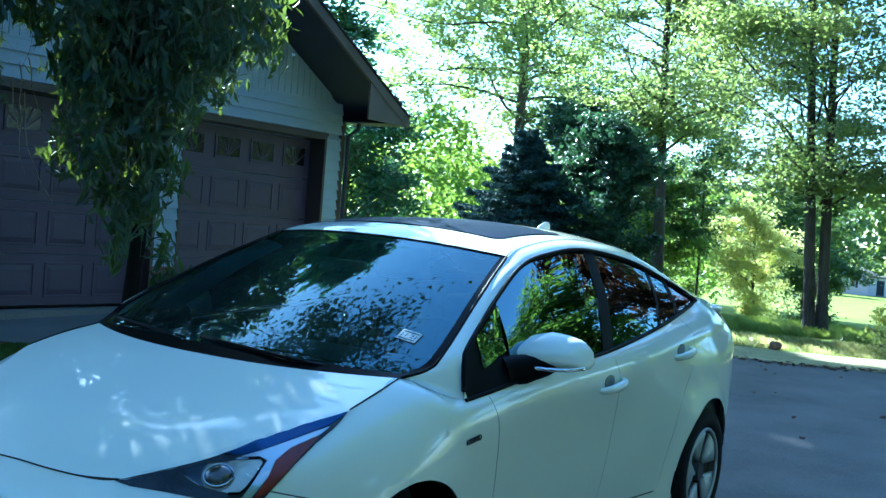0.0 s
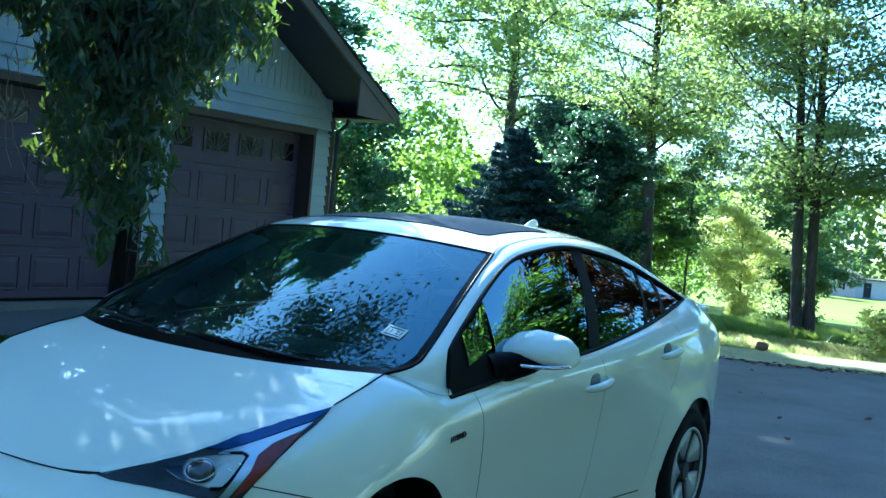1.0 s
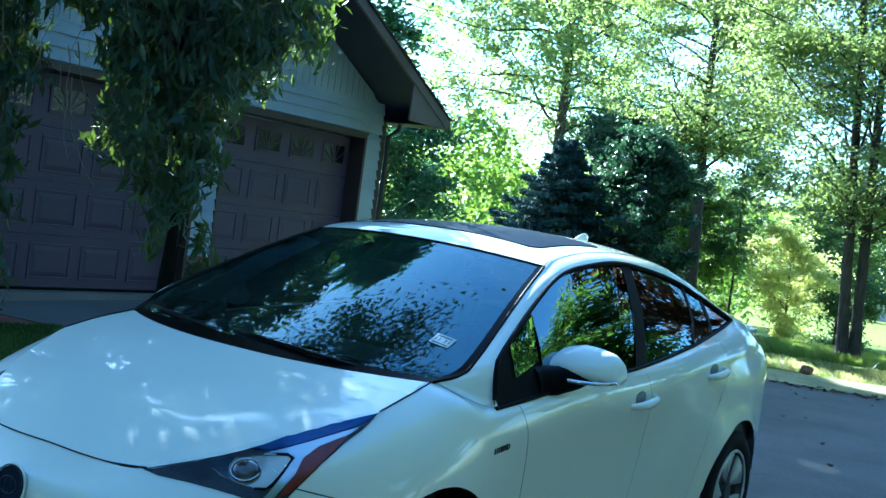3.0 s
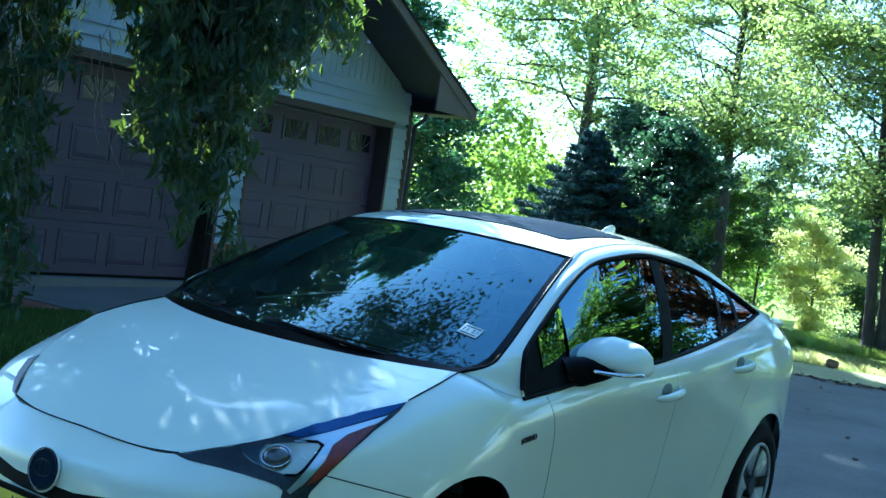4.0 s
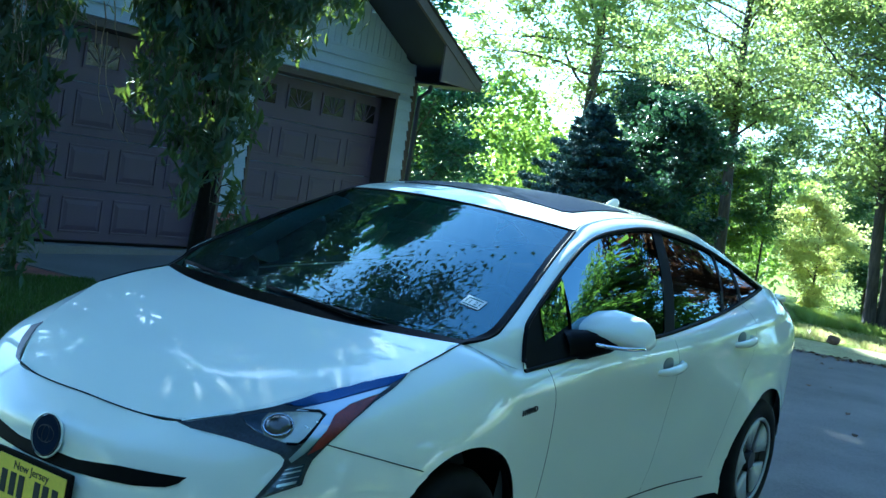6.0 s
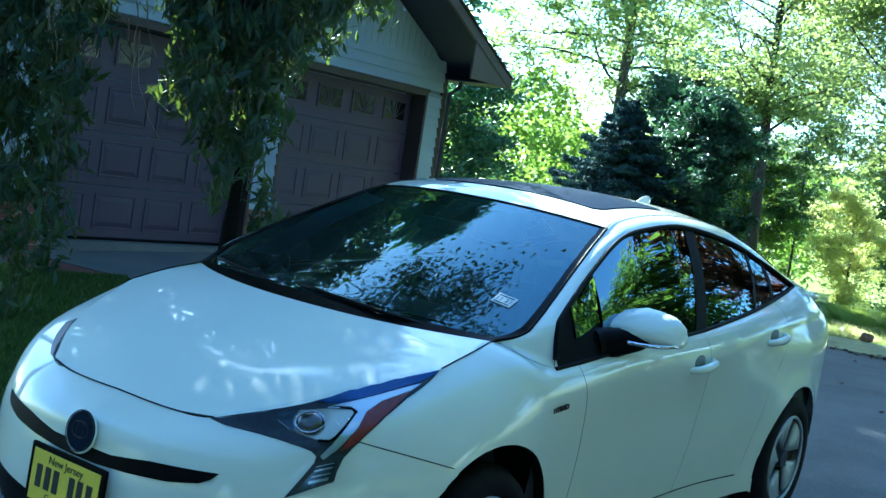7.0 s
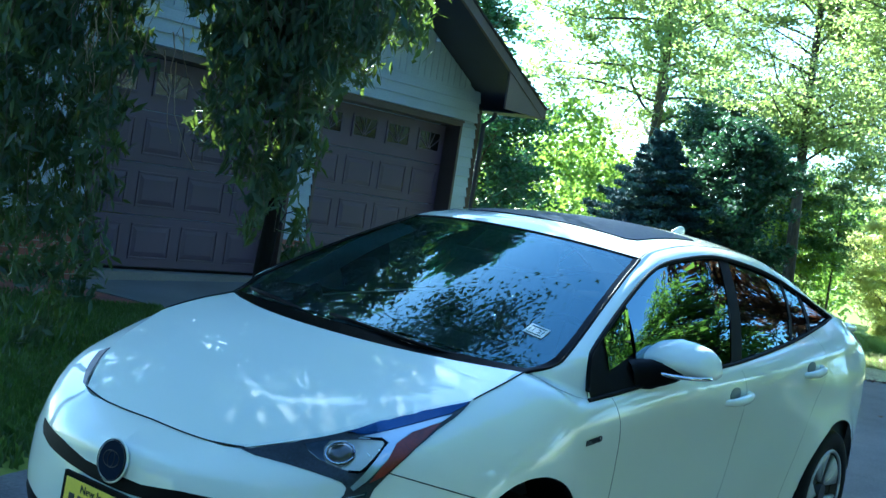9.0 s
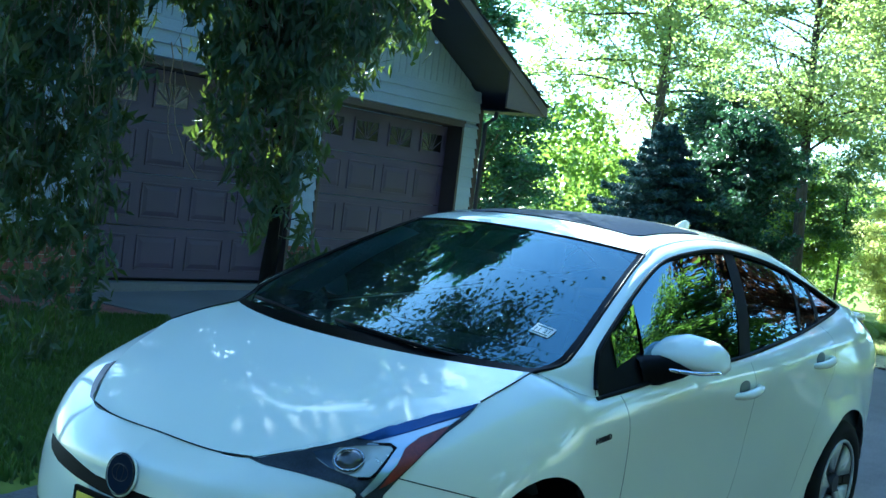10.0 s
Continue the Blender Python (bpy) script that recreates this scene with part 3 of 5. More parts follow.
    grid_mesh("windshield_band", (ws - wn_ * 0.005)[42:45, 2:31], M_BLACK, car, flip=outward(ws))
    for edge_pts in (ws[:, 0], ws[:, -1], ws[-1]):
        tube("windshield_seal", edge_pts, .006, M_BLACK, car, sides=6)
    cowl = np.stack([hood[-1] + (0, -0.02, -0.012), hood[-1] + (0, 0.06, -0.012), hood[-1] + (0, 0.10, 0.02)])
    grid_mesh("cowl", cowl, M_BLACK, car, flip=outward(cowl))
    for x0, x1, y1, z1 in ((0.52, -0.10, 1.02, 1.018), (-0.08, -0.58, 1.08, 1.022)):
        arm = [(x0, 0.985 + abs(x0) * .18, 0.985), ((x0 * 2 + x1) / 3, (0.99 + y1) / 2, 1.008), (x1, y1, z1 + .008)]
        wiper = tube("wiper", spline(arm, 10), 0.007, M_BLACK, car)
        tube("wiper_blade", spline([(x0 - .02, arm[0][1] + .03, 1.005), (x1, y1 + .02, z1 + .004)], 6), 0.005, M_BLACK, wiper)
    # side windows
    cut = ((1.285, 1.275), (1.60, 1.715), (2.39, 2.62), (2.50, 2.72), (3.105, 3.31), (3.135, 3.34), (3.40, 3.49), (3.45, 3.53), (3.84, 3.832))
    names = (("mirror_base", M_BLACK, "black triangular mirror mount"), ("front_window", M_SIDEGLASS, ""), ("door_pillar", M_BLACK, "black pillar between the door windows"),
             ("rear_window", M_SIDEGLASS, ""), ("window_bar", M_BLACK, ""), ("quarter_window", M_SIDEGLASS, ""), ("window_bar", M_BLACK, ""), ("rear_side_glass", M_TINTED, ""))
    for side in (1, -1):
        for (b0, t0), (b1, t1), (nm, mt, lb) in zip(cut, cut[1:], names):
            n, uu = 14, np.linspace(0, 1, 12)
            lo = np.stack([at_y(BELT, b0 + (b1 - b0) * k) for k in uu])
            hi = np.stack([at_y(HEAD, t0 + (t1 - t0) * k) for k in uu])
            t = np.linspace(0, 1, n)[None, :, None]
            g = lo[:, None] * (1 - t) + hi[:, None] * t
            g[:, :, 0] += 0.022 * np.sin(np.pi * t[:, :, 0]) * np.minimum(1, (hi[:, 2] - lo[:, 2]) / 0.3)[:, None] - (0.006 if mt is M_BLACK else 0.010)
            if nm == "mirror_base":
                tip = np.stack([at_y(HEAD, k) for k in np.linspace(1.275, 1.715, 12)])
                g = lo[:, None] * (1 - t) + tip[:, None] * t
                k = int(n * 0.99)
                glass = g[5:, 5:k] + (0.001, 0, 0)
                grid_mesh("vent_window", glass * (side, 1, 1), M_SIDEGLASS, car, flip=outward(glass * (side, 1, 1)))
                g = g - (0.004, 0, 0)
            g = g * np.array((side, 1, 1))
            grid_mesh(nm, g, mt, car, lb, flip=outward(g))
        for keys, rr in ((BELT, .008), (HEAD, .009)):
            c = spline(keys, 60) * (side, 1, 1) + np.array((0.0005 * side, 0, 0))
            tube("window_trim", c, rr, M_BLACK, car, sides=6)
    bvh = BVHTree.FromPolygons(verts, polys)
    # gaps between panels
    def line(pts, frame3, r=0.0017, side=1):
        o, a, b, d = [Vector(k) for k in frame3]
        out = []
        for p in spline(pts, 40):
            hit, nrm, _, _ = bvh.ray_cast(o + a * p[0] + b * p[1] - d * 3, d)
            if hit is not None:
                out.append(((hit.x) * side, hit.y, hit.z))
        if len(out) > 2:
            tube("panel_gap", out, r, M_GAP, car, sides=6)
    for s in (1, -1):
        line(((1.415, .925), (1.452, .84), (1.482, .72), (1.50, .60), (1.505, .45), (1.49, .30)), SIDE, 0.0011, s)
        line(((2.44, .995), (2.50, .80), (2.50, .55), (2.46, .30)), SIDE, 0.0006, s)
        line(((3.40, 1.085), (3.44, 1.0), (3.36, .84), (3.24, .70), (3.18, .50), (3.16, .34)), SIDE, 0.0005, s)
        line(((1.50, .285), (2.0, .30), (2.6, .315), (3.12, .30)), SIDE, 0.003, s)
        line(((.435, .742), (.579, .705), (.732, .664)), SIDE, side=s)
        edge = spline([c[0] for c in CAR_COLUMNS[6:9]], 16) * (s, 1, 1) + (0.001 * s, 0, 0.003)
        tube("panel_gap", edge, 0.0026, M_GAP, car, sides=6)
    hg = np.stack([hood[0], hood[0]], 1)[:, 0] + (0, -0.0015, 0.0015)
    tube("panel_gap", hg, 0.0021, M_GAP, car, sides=6)
    # headlights: shell, chrome brow, projector, amber reflector and a clear lens
    for s in (1, -1):
        def F(fr):
            return tuple((v[0] * s, v[1], v[2]) for v in fr)
        sl = F(SLANT)
        sb = flank_bvh
        shell = [(.147, .738), (.27, .772), (.345, .790), (.407, .808), (.471, .829), (.538, .852), (.626, .882), (.717, .907), (.822, .932), (.824, .922), (.793, .899), (.761, .880), (.701, .850), (.626, .804), (.558, .752), (.534, .730), (.504, .699), (.488, .663), (.481, .633), (.424, .612), (.347, .579), (.367, .606), (.395, .642), (.422, .679), (.426, .696), (.413, .707), (.38, .715), (.327, .722), (.269, .726), (.228, .727), (.184, .728)]
        if s < 0:
            # the tail of the far lamp is hidden by the bonnet's edge
            shell = [(.147, .738), (.27, .772), (.345, .790), (.407, .808), (.44, .818), (.44, .800), (.345, .771), (.27, .753), (.20, .739)]
        hl = patch("headlight", shell, sl, sb, 0.003, M_HLDARK, car, "swept-back headlight with amber reflector and blue-tinted chrome brow", 0.02)
        if s > 0:
            patch("brow", [(.44, .812), (.494, .832), (.537, .848), (.626, .876), (.715, .903), (.815, .927), (.797, .906), (.747, .885), (.603, .846), (.5, .817)], sl, sb, 0.008 if s > 0 else .0045, M_BLUECHROME, hl, "blue-tinted chrome strip", 0.02)
            patch("silver_strip", [(.492, .812), (.602, .842), (.752, .882), (.716, .864), (.620, .834), (.570, .808), (.540, .772), (.481, .716), (.445, .689), (.437, .697), (.525, .787), (.549, .807), (.539, .812), (.467, .804)], sl, sb, 0.010, M_HLSILVER, hl, "silver trim strip", 0.02)
        if s > 0:
            patch("reflector", [(.712, .861), (.626, .806), (.558, .755), (.526, .731), (.488, .712), (.543, .778), (.570, .816), (.620, .841)], sl, sb, 0.008, M_AMBER, hl, "dark amber-red reflector", 0.02)
        if s > 0:
            patch("bowl", [(.321, .77), (.375, .785), (.466, .802), (.531, .809), (.536, .803), (.518, .786), (.477, .749), (.461, .738), (.43, .735), (.355, .747), (.327, .76)], sl, sb, 0.007, M_BOWL, hl, "silver lamp bowl", 0.02)
            patch("inner_bezel", [(.321, .77), (.375, .785), (.392, .789), (.372, .772), (.366, .757), (.372, .744), (.355, .747), (.327, .76)], sl, sb, 0.0095, M_HLGREY, hl, "dark inner bezel", 0.02)
            patch("bezel_edge", [(.466, .806), (.531, .813), (.545, .806), (.480, .742), (.455, .732), (.43, .731), (.43, .735), (.461, .738), (.477, .749), (.518, .786), (.536, .803), (.531, .809)], sl, sb, 0.0105, M_FRIT, hl, "", 0.02)
        if s > 0:
            patch("lower_lamp", [(.365, .590), (.385, .607), (.424, .659), (.446, .676), (.484, .690), (.472, .637), (.425, .620)], sl, sb, 0.007, M_HLGREY, hl, "dark blue-grey lower lamp with silver streaks", 0.02)
            for a, b in ((.622, .016), (.640, .007), (.655, .010), (.668, .006)):
                patch("streak", [(.400 + (a - .60) * .4, a), (.455 + (a - .60) * .3, a + .014), (.458 + (a - .60) * .3, a + .014 + b * .5), (.402 + (a - .60) * .4, a + b * .5)], sl, sb, 0.0095, M_HLSILVER, hl, "", 0.02)
        ctr = Vector(sl[0]) + Vector(sl[1]) * .412 + Vector(sl[2]) * .766
        d = Vector(sl[3])
        hit, nrm, _, _ = bvh.ray_cast(ctr - d * 3, d)
        if hit is not None and s > 0:
            if nrm.dot(d) > 0:
                nrm = -nrm
            q = nrm.to_track_quat("Z", "Y").to_matrix().to_4x4()
            bm = bmesh.new()
            bmesh.ops.create_uvsphere(bm, u_segments=20, v_segments=12, radius=.040)
            for k in bm.verts:
                k.co.z *= 0.6
            ob = part("projector", bm, M_PROJECTOR, hl, "round glass projector", True)
            ob.matrix_local = Matrix.Translation(hit + nrm * .006) @ q
            bm = bmesh.new()
            vs, fs = tube_data([(math.cos(a) * .041, math.sin(a) * .041, 0.008) for a in np.linspace(0, 2 * math.pi, 25)], [.0028] * 25, 6)
            ring = mesh_object("ring", vs, fs, M_CHROME, hl, smooth=True)
            ring.matrix_local = Matrix.Translation(hit + nrm * .006) @ q
            bm.free()
        if s > 0:
            patch("lens", shell, sl, sb, 0.020, M_LENS, hl, "clear lens", 0.02, 0.017)
    # nose: slot grille, emblem, plate, lower grille
    slot = [(-.478, .614), (-.383, .608), (-.277, .601), (-.13, .580), (.13, .580), (.277, .601), (.383, .608), (.478, .614), (.462, .594), (.434, .578), (.348, .562), (.215, .551), (.08, .543), (-.08, .543), (-.215, .551), (-.348, .562), (-.434, .578), (-.462, .594)]
    patch("slot_grille", slot, FRONT, bvh, 0.003, M_BLACK, car, "thin black slot grille", 0.03)
    patch("lower_grille", [(-.62, .30), (-.52, .40), (-.20, .375), (.20, .375), (.52, .40), (.62, .30), (.40, .25), (-.40, .25)], FRONT, bvh, 0.003, M_BLACK, car, "black lower grille", 0.03)
    hit, nrm, _, _ = bvh.ray_cast(Vector((0, -1, .616)), Vector((0, 1, 0)))
    face = look((0, 0, 0), (0, 1, -0.16)) @ pose(0, 0, 0, 0, 0, 0)
    base = Matrix.Translation(hit) @ face
    bm = bmesh.new()
    bmesh.ops.create_cone(bm, cap_ends=True, segments=40, radius1=.060, radius2=.056, depth=.012)
    emblem = part("emblem", bm, M_ROOFGLASS, car, "round dark blue emblem with chrome rim", False)
    emblem.matrix_local = base @ Matrix.Translation((0, 0, .004))
    for rx, ry, cx, cy, rad in ((.060, .060, 0, 0, .0015), (.036, .024, 0, .004, .0014), (.014, .024, 0, .004, .0012)):
        vs, fs = tube_data([(cx + math.cos(a) * rx, cy + math.sin(a) * ry, .0066) for a in np.linspace(0, 2 * math.pi, 41)], [rad] * 41, 6)
        mesh_object("emblem_ring", vs, fs, M_DARKALLOY, emblem, smooth=True)
    vs, fs = tube_data([(math.cos(a) * .0635, math.sin(a) * .0635, -.001) for a in np.linspace(0, 2 * math.pi, 41)], [.0036] * 41, 8)
    mesh_object("emblem_surround", vs, fs, M_PAINT, emblem, "white raised ring", smooth=True)
    pm = Matrix.Translation((0, .030, .455)) @ look((0, 0, 0), (0, 1, -0.05))
    bm = bmesh.new()
    box(bm, (-.170, -.092, -.008), (.170, .092, .004), .004)
    plate = part("license_plate", bm, M_BLACK, car, "yellow license plate in a black frame")
    plate.matrix_local = pm
    bm = bmesh.new()
    box(bm, (-.1525, -.076, 0), (.1525, .076, .0065), .002)
    part("plate_face", bm, M_PLATE, plate, "yellow plate with black characters")
    text_mesh("plate_text", "New Jersey", .034, M_PLATEINK, plate, pose(0, .055, .0072), "", .0006)
    text_mesh("plate_text", "Garden State", .028, M_PLATEINK, plate, pose(0, -.056, .0072), "", .0006)
    for k, x in enumerate((-.115, -.074, -.036, .036, .074, .115)):
        bm = bmesh.new()
        box(bm, (x - .013, -.034, .006), (x + .013, .034, .0078), .001)
        part("plate_bar", bm, M_PLATEINK, plate)
    # badge on the fender
    hit, nrm, _, _ = bvh.ray_cast(Vector((2, 1.291, .797)), Vector((-1, 0, 0)))
    text_mesh("badge", "HYBRID", .028, M_DARKALLOY, car, Matrix.Translation(hit + Vector((.003, 0, 0))) @ pose(0, 0, 0, 90, 0, 90) @ pose(0, 0, 0, 0, 0, 6), "small chrome badge", .002)
    # handles
    for s in (1, -1):
        for hy, hz in ((2.40, .872), (3.25, .94)):
            hit, nrm, _, _ = bvh.ray_cast(Vector((2, hy, hz)), Vector((-1, 0, 0)))
            x = hit.x
            pts = spline(((x - .012, hy - .115, hz - .014), (x + .022, hy - .075, hz - .008), (x + .032, hy, hz), (x + .024, hy + .075, hz + .010), (x - .012, hy + .115, hz + .016)), 16)
            vs, fs = tube_data(pts * (s, 1, 1), [.010 + .009 * math.sin(math.pi * i / 15) for i in range(16)], 10)
            h = mesh_object("door_handle", vs, fs, M_PAINT, car, smooth=True)
            bm = bmesh.new()
            bmesh.ops.create_uvsphere(bm, u_segments=16, v_segments=8, radius=1)
            for q in bm.verts:
                q.co = Vector(((x + .001 + q.co.x * .004) * s, hy - .03 + q.co.y * .052, hz + .018 + q.co.z * .030))
            part("handle_cup", bm, M_CUP, h, "", True)
    # door mirrors
    for s in (1, -1):
        bm = bmesh.new()
        bmesh.ops.create_uvsphere(bm, u_segments=32, v_segments=20, radius=1)
        for q in bm.verts:
            # housing: pointed and low towards the door, full in the middle, rounded off outside
            x = math.copysign(abs(q.co.x) ** .85, q.co.x)
            girth = math.sqrt(max(1e-6, 1 - q.co.x ** 2))
            v, u = [math.copysign(min(1.0, abs(k) / girth) ** (.95 if q.co.z > 0 else .75), k) for k in (q.co.z, q.co.y)]
            tall = float(np.interp(x, (-1, -.93, -.8, -.53, -.1, .3, .66, .88, 1), (.012, .036, .070, .106, .121, .114, .098, .070, .020)))
            thick = (.105 if u < 0 else .055) * math.sqrt(max(.03, 1 - .9 * x * x))
            lean_back = .045 * (v * .5 + .5)
            q.co = Vector(((.893 + x * .150) * s, 1.772 + u * thick * (1 - .25 * max(0, v)) + x * .030 + lean_back, 1.006 + (v * .5 + .5) * tall + .006 * x))
        mr = part("door_mirror", bm, M_PAINT, car, "white door mirror with a chrome strip and black foot", True)
        vs, fs = tube_data(spline(((.88 * s, 1.668, 1.007), (.94 * s, 1.680, 1.008), (1.0 * s, 1.712, 1.011), (1.040 * s, 1.765, 1.018)), 12), [.007] * 12, 8)
        mesh_object("turn_signal", vs, fs, M_CHROME, mr, "chrome strip under the mirror", smooth=True)
        vs, fs = tube_data(spline(((.79 * s, 1.62, .975), (.85 * s, 1.69, .998), (.94 * s, 1.74, 1.020)), 8), [.068, .064, .060, .055, .050, .044, .036, .022], 12)
        mesh_object("mirror_foot", vs * np.array((1, 1, 1)), fs, M_BLACK, mr, "black mirror foot", smooth=True)
    # tail lamps
    for s in (1, -1):
        tl = [(4.16, 1.075), (4.36, 1.055), (4.43, .95), (4.40, .80), (4.35, .86), (4.33, .97)]
        patch("tail_lamp", tl, tuple((v[0] * s, v[1], v[2]) for v in SIDE), bvh, 0.003, M_AMBER, car, "red tail lamp", 0.03)
    sp = spline(((-.70, 4.10, 1.098), (-.655, 4.33, 1.082), (-.56, 4.46, 1.074), (0, 4.575, 1.066), (.56, 4.46, 1.074), (.655, 4.33, 1.082), (.70, 4.10, 1.098)), 40)
    tube("spoiler", sp, [.006 + .016 * math.sin(math.pi * i / 39) ** .4 for i in range(40)], M_PAINT, car)
    # wheels and wheel wells
    for s in (1, -1):
        for wy, ar in zip(WHEEL_Y, ARCH):
            wheel = new("wheel")
            wheel.parent = car
            wheel.matrix_local = pose((.765 if wy < 2 else .792) * s, wy, .318, 0, 0, 0 if s > 0 else 180)
            bm = bmesh.new()
            prof = ((-.085, .225), (-.095, .262), (-.088, .298), (-.055, .315), (.055, .315), (.088, .298), (.097, .262), (.085, .218), (.06, .212), (.05, .19))
            ring = [[bm.verts.new((x, r * math.cos(a), r * math.sin(a))) for a in np.linspace(0, 2 * math.pi, 48, endpoint=False)] for x, r in prof]
            for p, q in zip(ring, ring[1:]):
                for i in range(48):
                    bm.faces.new((p[i], p[(i + 1) % 48], q[(i + 1) % 48], q[i]))
            part("tyre", bm, M_RUBBER, wheel, "black tyre", True)
            bm = bmesh.new()
            prof = ((.085, .222), (.090, .212), (.080, .203), (.050, .196), (.030, .10), (.030, .0001))
            ring = [[bm.verts.new((x, r * math.cos(a), r * math.sin(a))) for a in np.linspace(0, 2 * math.pi, 40, endpoint=False)] for x, r in prof]
            for p, q in zip(ring, ring[1:]):
                for i in range(40):
                    bm.faces.new((p[i], p[(i + 1) % 40], q[(i + 1) % 40], q[i]))
            part("rim", bm, M_DARKALLOY, wheel, "dark inner wheel", True)
            vs, fs = tube_data([(.086, math.cos(a) * .212, math.sin(a) * .212) for a in np.linspace(0, 2 * math.pi, 49)], [.008] * 49, 8)
            mesh_object("rim_edge", vs, fs, M_ALLOY, wheel, smooth=True)
            # five broad silver vanes with narrow dark spokes between them
            for k in range(5):
                bm = bmesh.new()
                front, back = [], []
                for rr, half in ((.062, .30), (.10, .43), (.15, .50), (.196, .53), (.206, .50)):
                    for f in np.linspace(-1, 1, 7):
                        a = half * f + (.02 / rr * .5 if f < 0 else -.02 / rr * .5)
                        dish = .080 - .016 * (1 - rr / .206) + .006 * (1 - f * f) - (.010 if rr > .2 else 0)
                        front.append(bm.verts.new((dish, rr * math.sin(a), rr * math.cos(a))))
                        back.append(bm.verts.new((dish - .018, rr * math.sin(a), rr * math.cos(a))))
                for i in range(4):
                    for j in range(6):
                        q = (i * 7 + j, i * 7 + j + 1, i * 7 + j + 8, i * 7 + j + 7)
                        bm.faces.new([front[n] for n in q])
                        bm.faces.new([back[n] for n in q[::-1]])
                rim_of = list(range(7)) + [i * 7 + 6 for i in range(1, 5)] + [28 + j for j in range(5, -1, -1)] + [i * 7 for i in range(3, 0, -1)]
                for p, q in zip(rim_of, rim_of[1:] + rim_of[:1]):
                    bm.faces.new((front[p], front[q], back[q], back[p]))
                vane = part("vane", bm, M_ALLOY, wheel, "", True)
                vane.matrix_local = Matrix.Rotation(2 * math.pi * k / 5 + .3, 4, "X")
            bm = bmesh.new()
            bmesh.ops.create_cone(bm, cap_ends=True, segments=28, radius1=.052, radius2=.044, depth=.03, matrix=Matrix.Translation((.066, 0, 0)) @ Matrix.Rotation(math.pi / 2, 4, "Y"))
            part("hub_cap", bm, M_DARKALLOY, wheel, "", False)
            bm = bmesh.new()
            an = np.linspace(0, math.pi, 30)
            a_ = [[bm.verts.new((x * s, wy + (ar + .004) * math.cos(t), WHEEL_Z + (ar + .004) * math.sin(t))) for t in an] for x in ((.845 if wy < 2 else .79), .50)]
            for i in range(29):
                bm.faces.new((a_[0][i], a_[0][i + 1], a_[1][i + 1], a_[1][i]))
            bm.faces.new(a_[1])
            part("wheel_well", bm, M_BLACK, car, "", True)
    # lining of the cabin
    for s in (1, -1):
        g = flank[97:172, 1:37] * (s, 1, 1) - np.array((.045 * s, 0, 0))
        grid_mesh("door_lining", g, M_INTERIOR, car, flip=not outward(g))
    g = roof[2:] - (0, 0, .035)
    grid_mesh("headliner", g * (.97, 1, 1), M_INTERIOR, car, flip=not outward(g))
    g = hood[8:] - (0, 0, .05)
    grid_mesh("bulkhead", g, M_INTERIOR, car, flip=outward(g))
    # pale lining of the far windscreen pillar
    front = spline(((-.625, 1.29, 1.05), (-.625, 1.46, 1.135), (-.622, 1.67, 1.23), (-.60, 1.93, 1.325)), 14)
    rear = spline(((-.625, 1.44, 1.035), (-.61, 1.61, 1.122), (-.585, 1.77, 1.208), (-.54, 1.98, 1.305)), 14)
    g = np.stack([front, front * .5 + rear * .5 + (.008, 0, .004), rear], 1)
    grid_mesh("pillar_trim", g, M_PILLAR, car, "pale grey pillar lining", thick=.006)
    # cabin: floor, dashboard, seats, steering wheel
    box_part("cabin_floor", (-.70, .95, .22), (.70, 4.2, .36), M_INTERIOR, car, bevel=.03)
    bm = bmesh.new()
    box(bm, (-.68, 1.12, .55), (.68, 1.75, .97), .06)
    for q in bm.verts:
        if q.co.z > .8:
            q.co.z -= max(0.0, 1.45 - q.co.y) * .08
    part("dashboard", bm, M_INTERIOR, car, "dark dashboard", True)
    for x in (-.36, .36):
        bm = bmesh.new()
        box(bm, (x - .25, 1.95, .36), (x + .25, 2.45, .62), .06)
        part("seat", bm, M_SEAT, car, "", True)
        bm = bmesh.new()
        box(bm, (x - .24, 2.42, .60), (x + .24, 2.58, 1.16), .07)
        for q in bm.verts:
            q.co.y += (q.co.z - .6) * .32
        part("seat_back", bm, M_SEAT, car, "", True)
        bm = bmesh.new()
        box(bm, (x - .13, 2.62, 1.17), (x + .13, 2.73, 1.35), .04)
        part("headrest", bm, M_SEAT, car, "", True)
    box_part("rear_seat", (-.62, 3.15, .36), (.62, 3.75, 1.05), M_SEAT, car, bevel=.07)
    vs, fs = tube_data([(.36 + .18 * math.cos(a), 1.80 + .06 * math.sin(a), .93 + .17 * math.sin(a)) for a in np.linspace(0, 2 * math.pi, 33)], [.014] * 33, 8)
    mesh_object("steering_wheel", vs, fs, M_INTERIOR, car, smooth=True)
    box_part("rear_view_mirror", (-.11, 1.68, 1.245), (.11, 1.71, 1.305), M_INTERIOR, car, bevel=.012)
    # sticker on the glass
    hit, nrm, _, _ = ws_bvh.ray_cast(Vector((.588, 1.302, 2)), Vector((0, 0, -1)))
    if nrm.z < 0:
        nrm = -nrm
    xa = (Vector((1, 0, 0)) - nrm * nrm.x).normalized()
    ya = nrm.cross(xa)
    sm = Matrix((xa.to_4d(), ya.to_4d(), nrm.to_4d(), (0, 0, 0, 1))).transposed()
    sm.translation = hit + nrm * .002
    sm[3] = (0, 0, 0, 1)
    bm = bmesh.new()
    box(bm, (-.038, -.030, 0), (.038, .030, .0016), .0004)
    st = part("inspection_sticker", bm, M_STICKER, car, "pale inspection sticker on the glass")
    st.matrix_local = sm
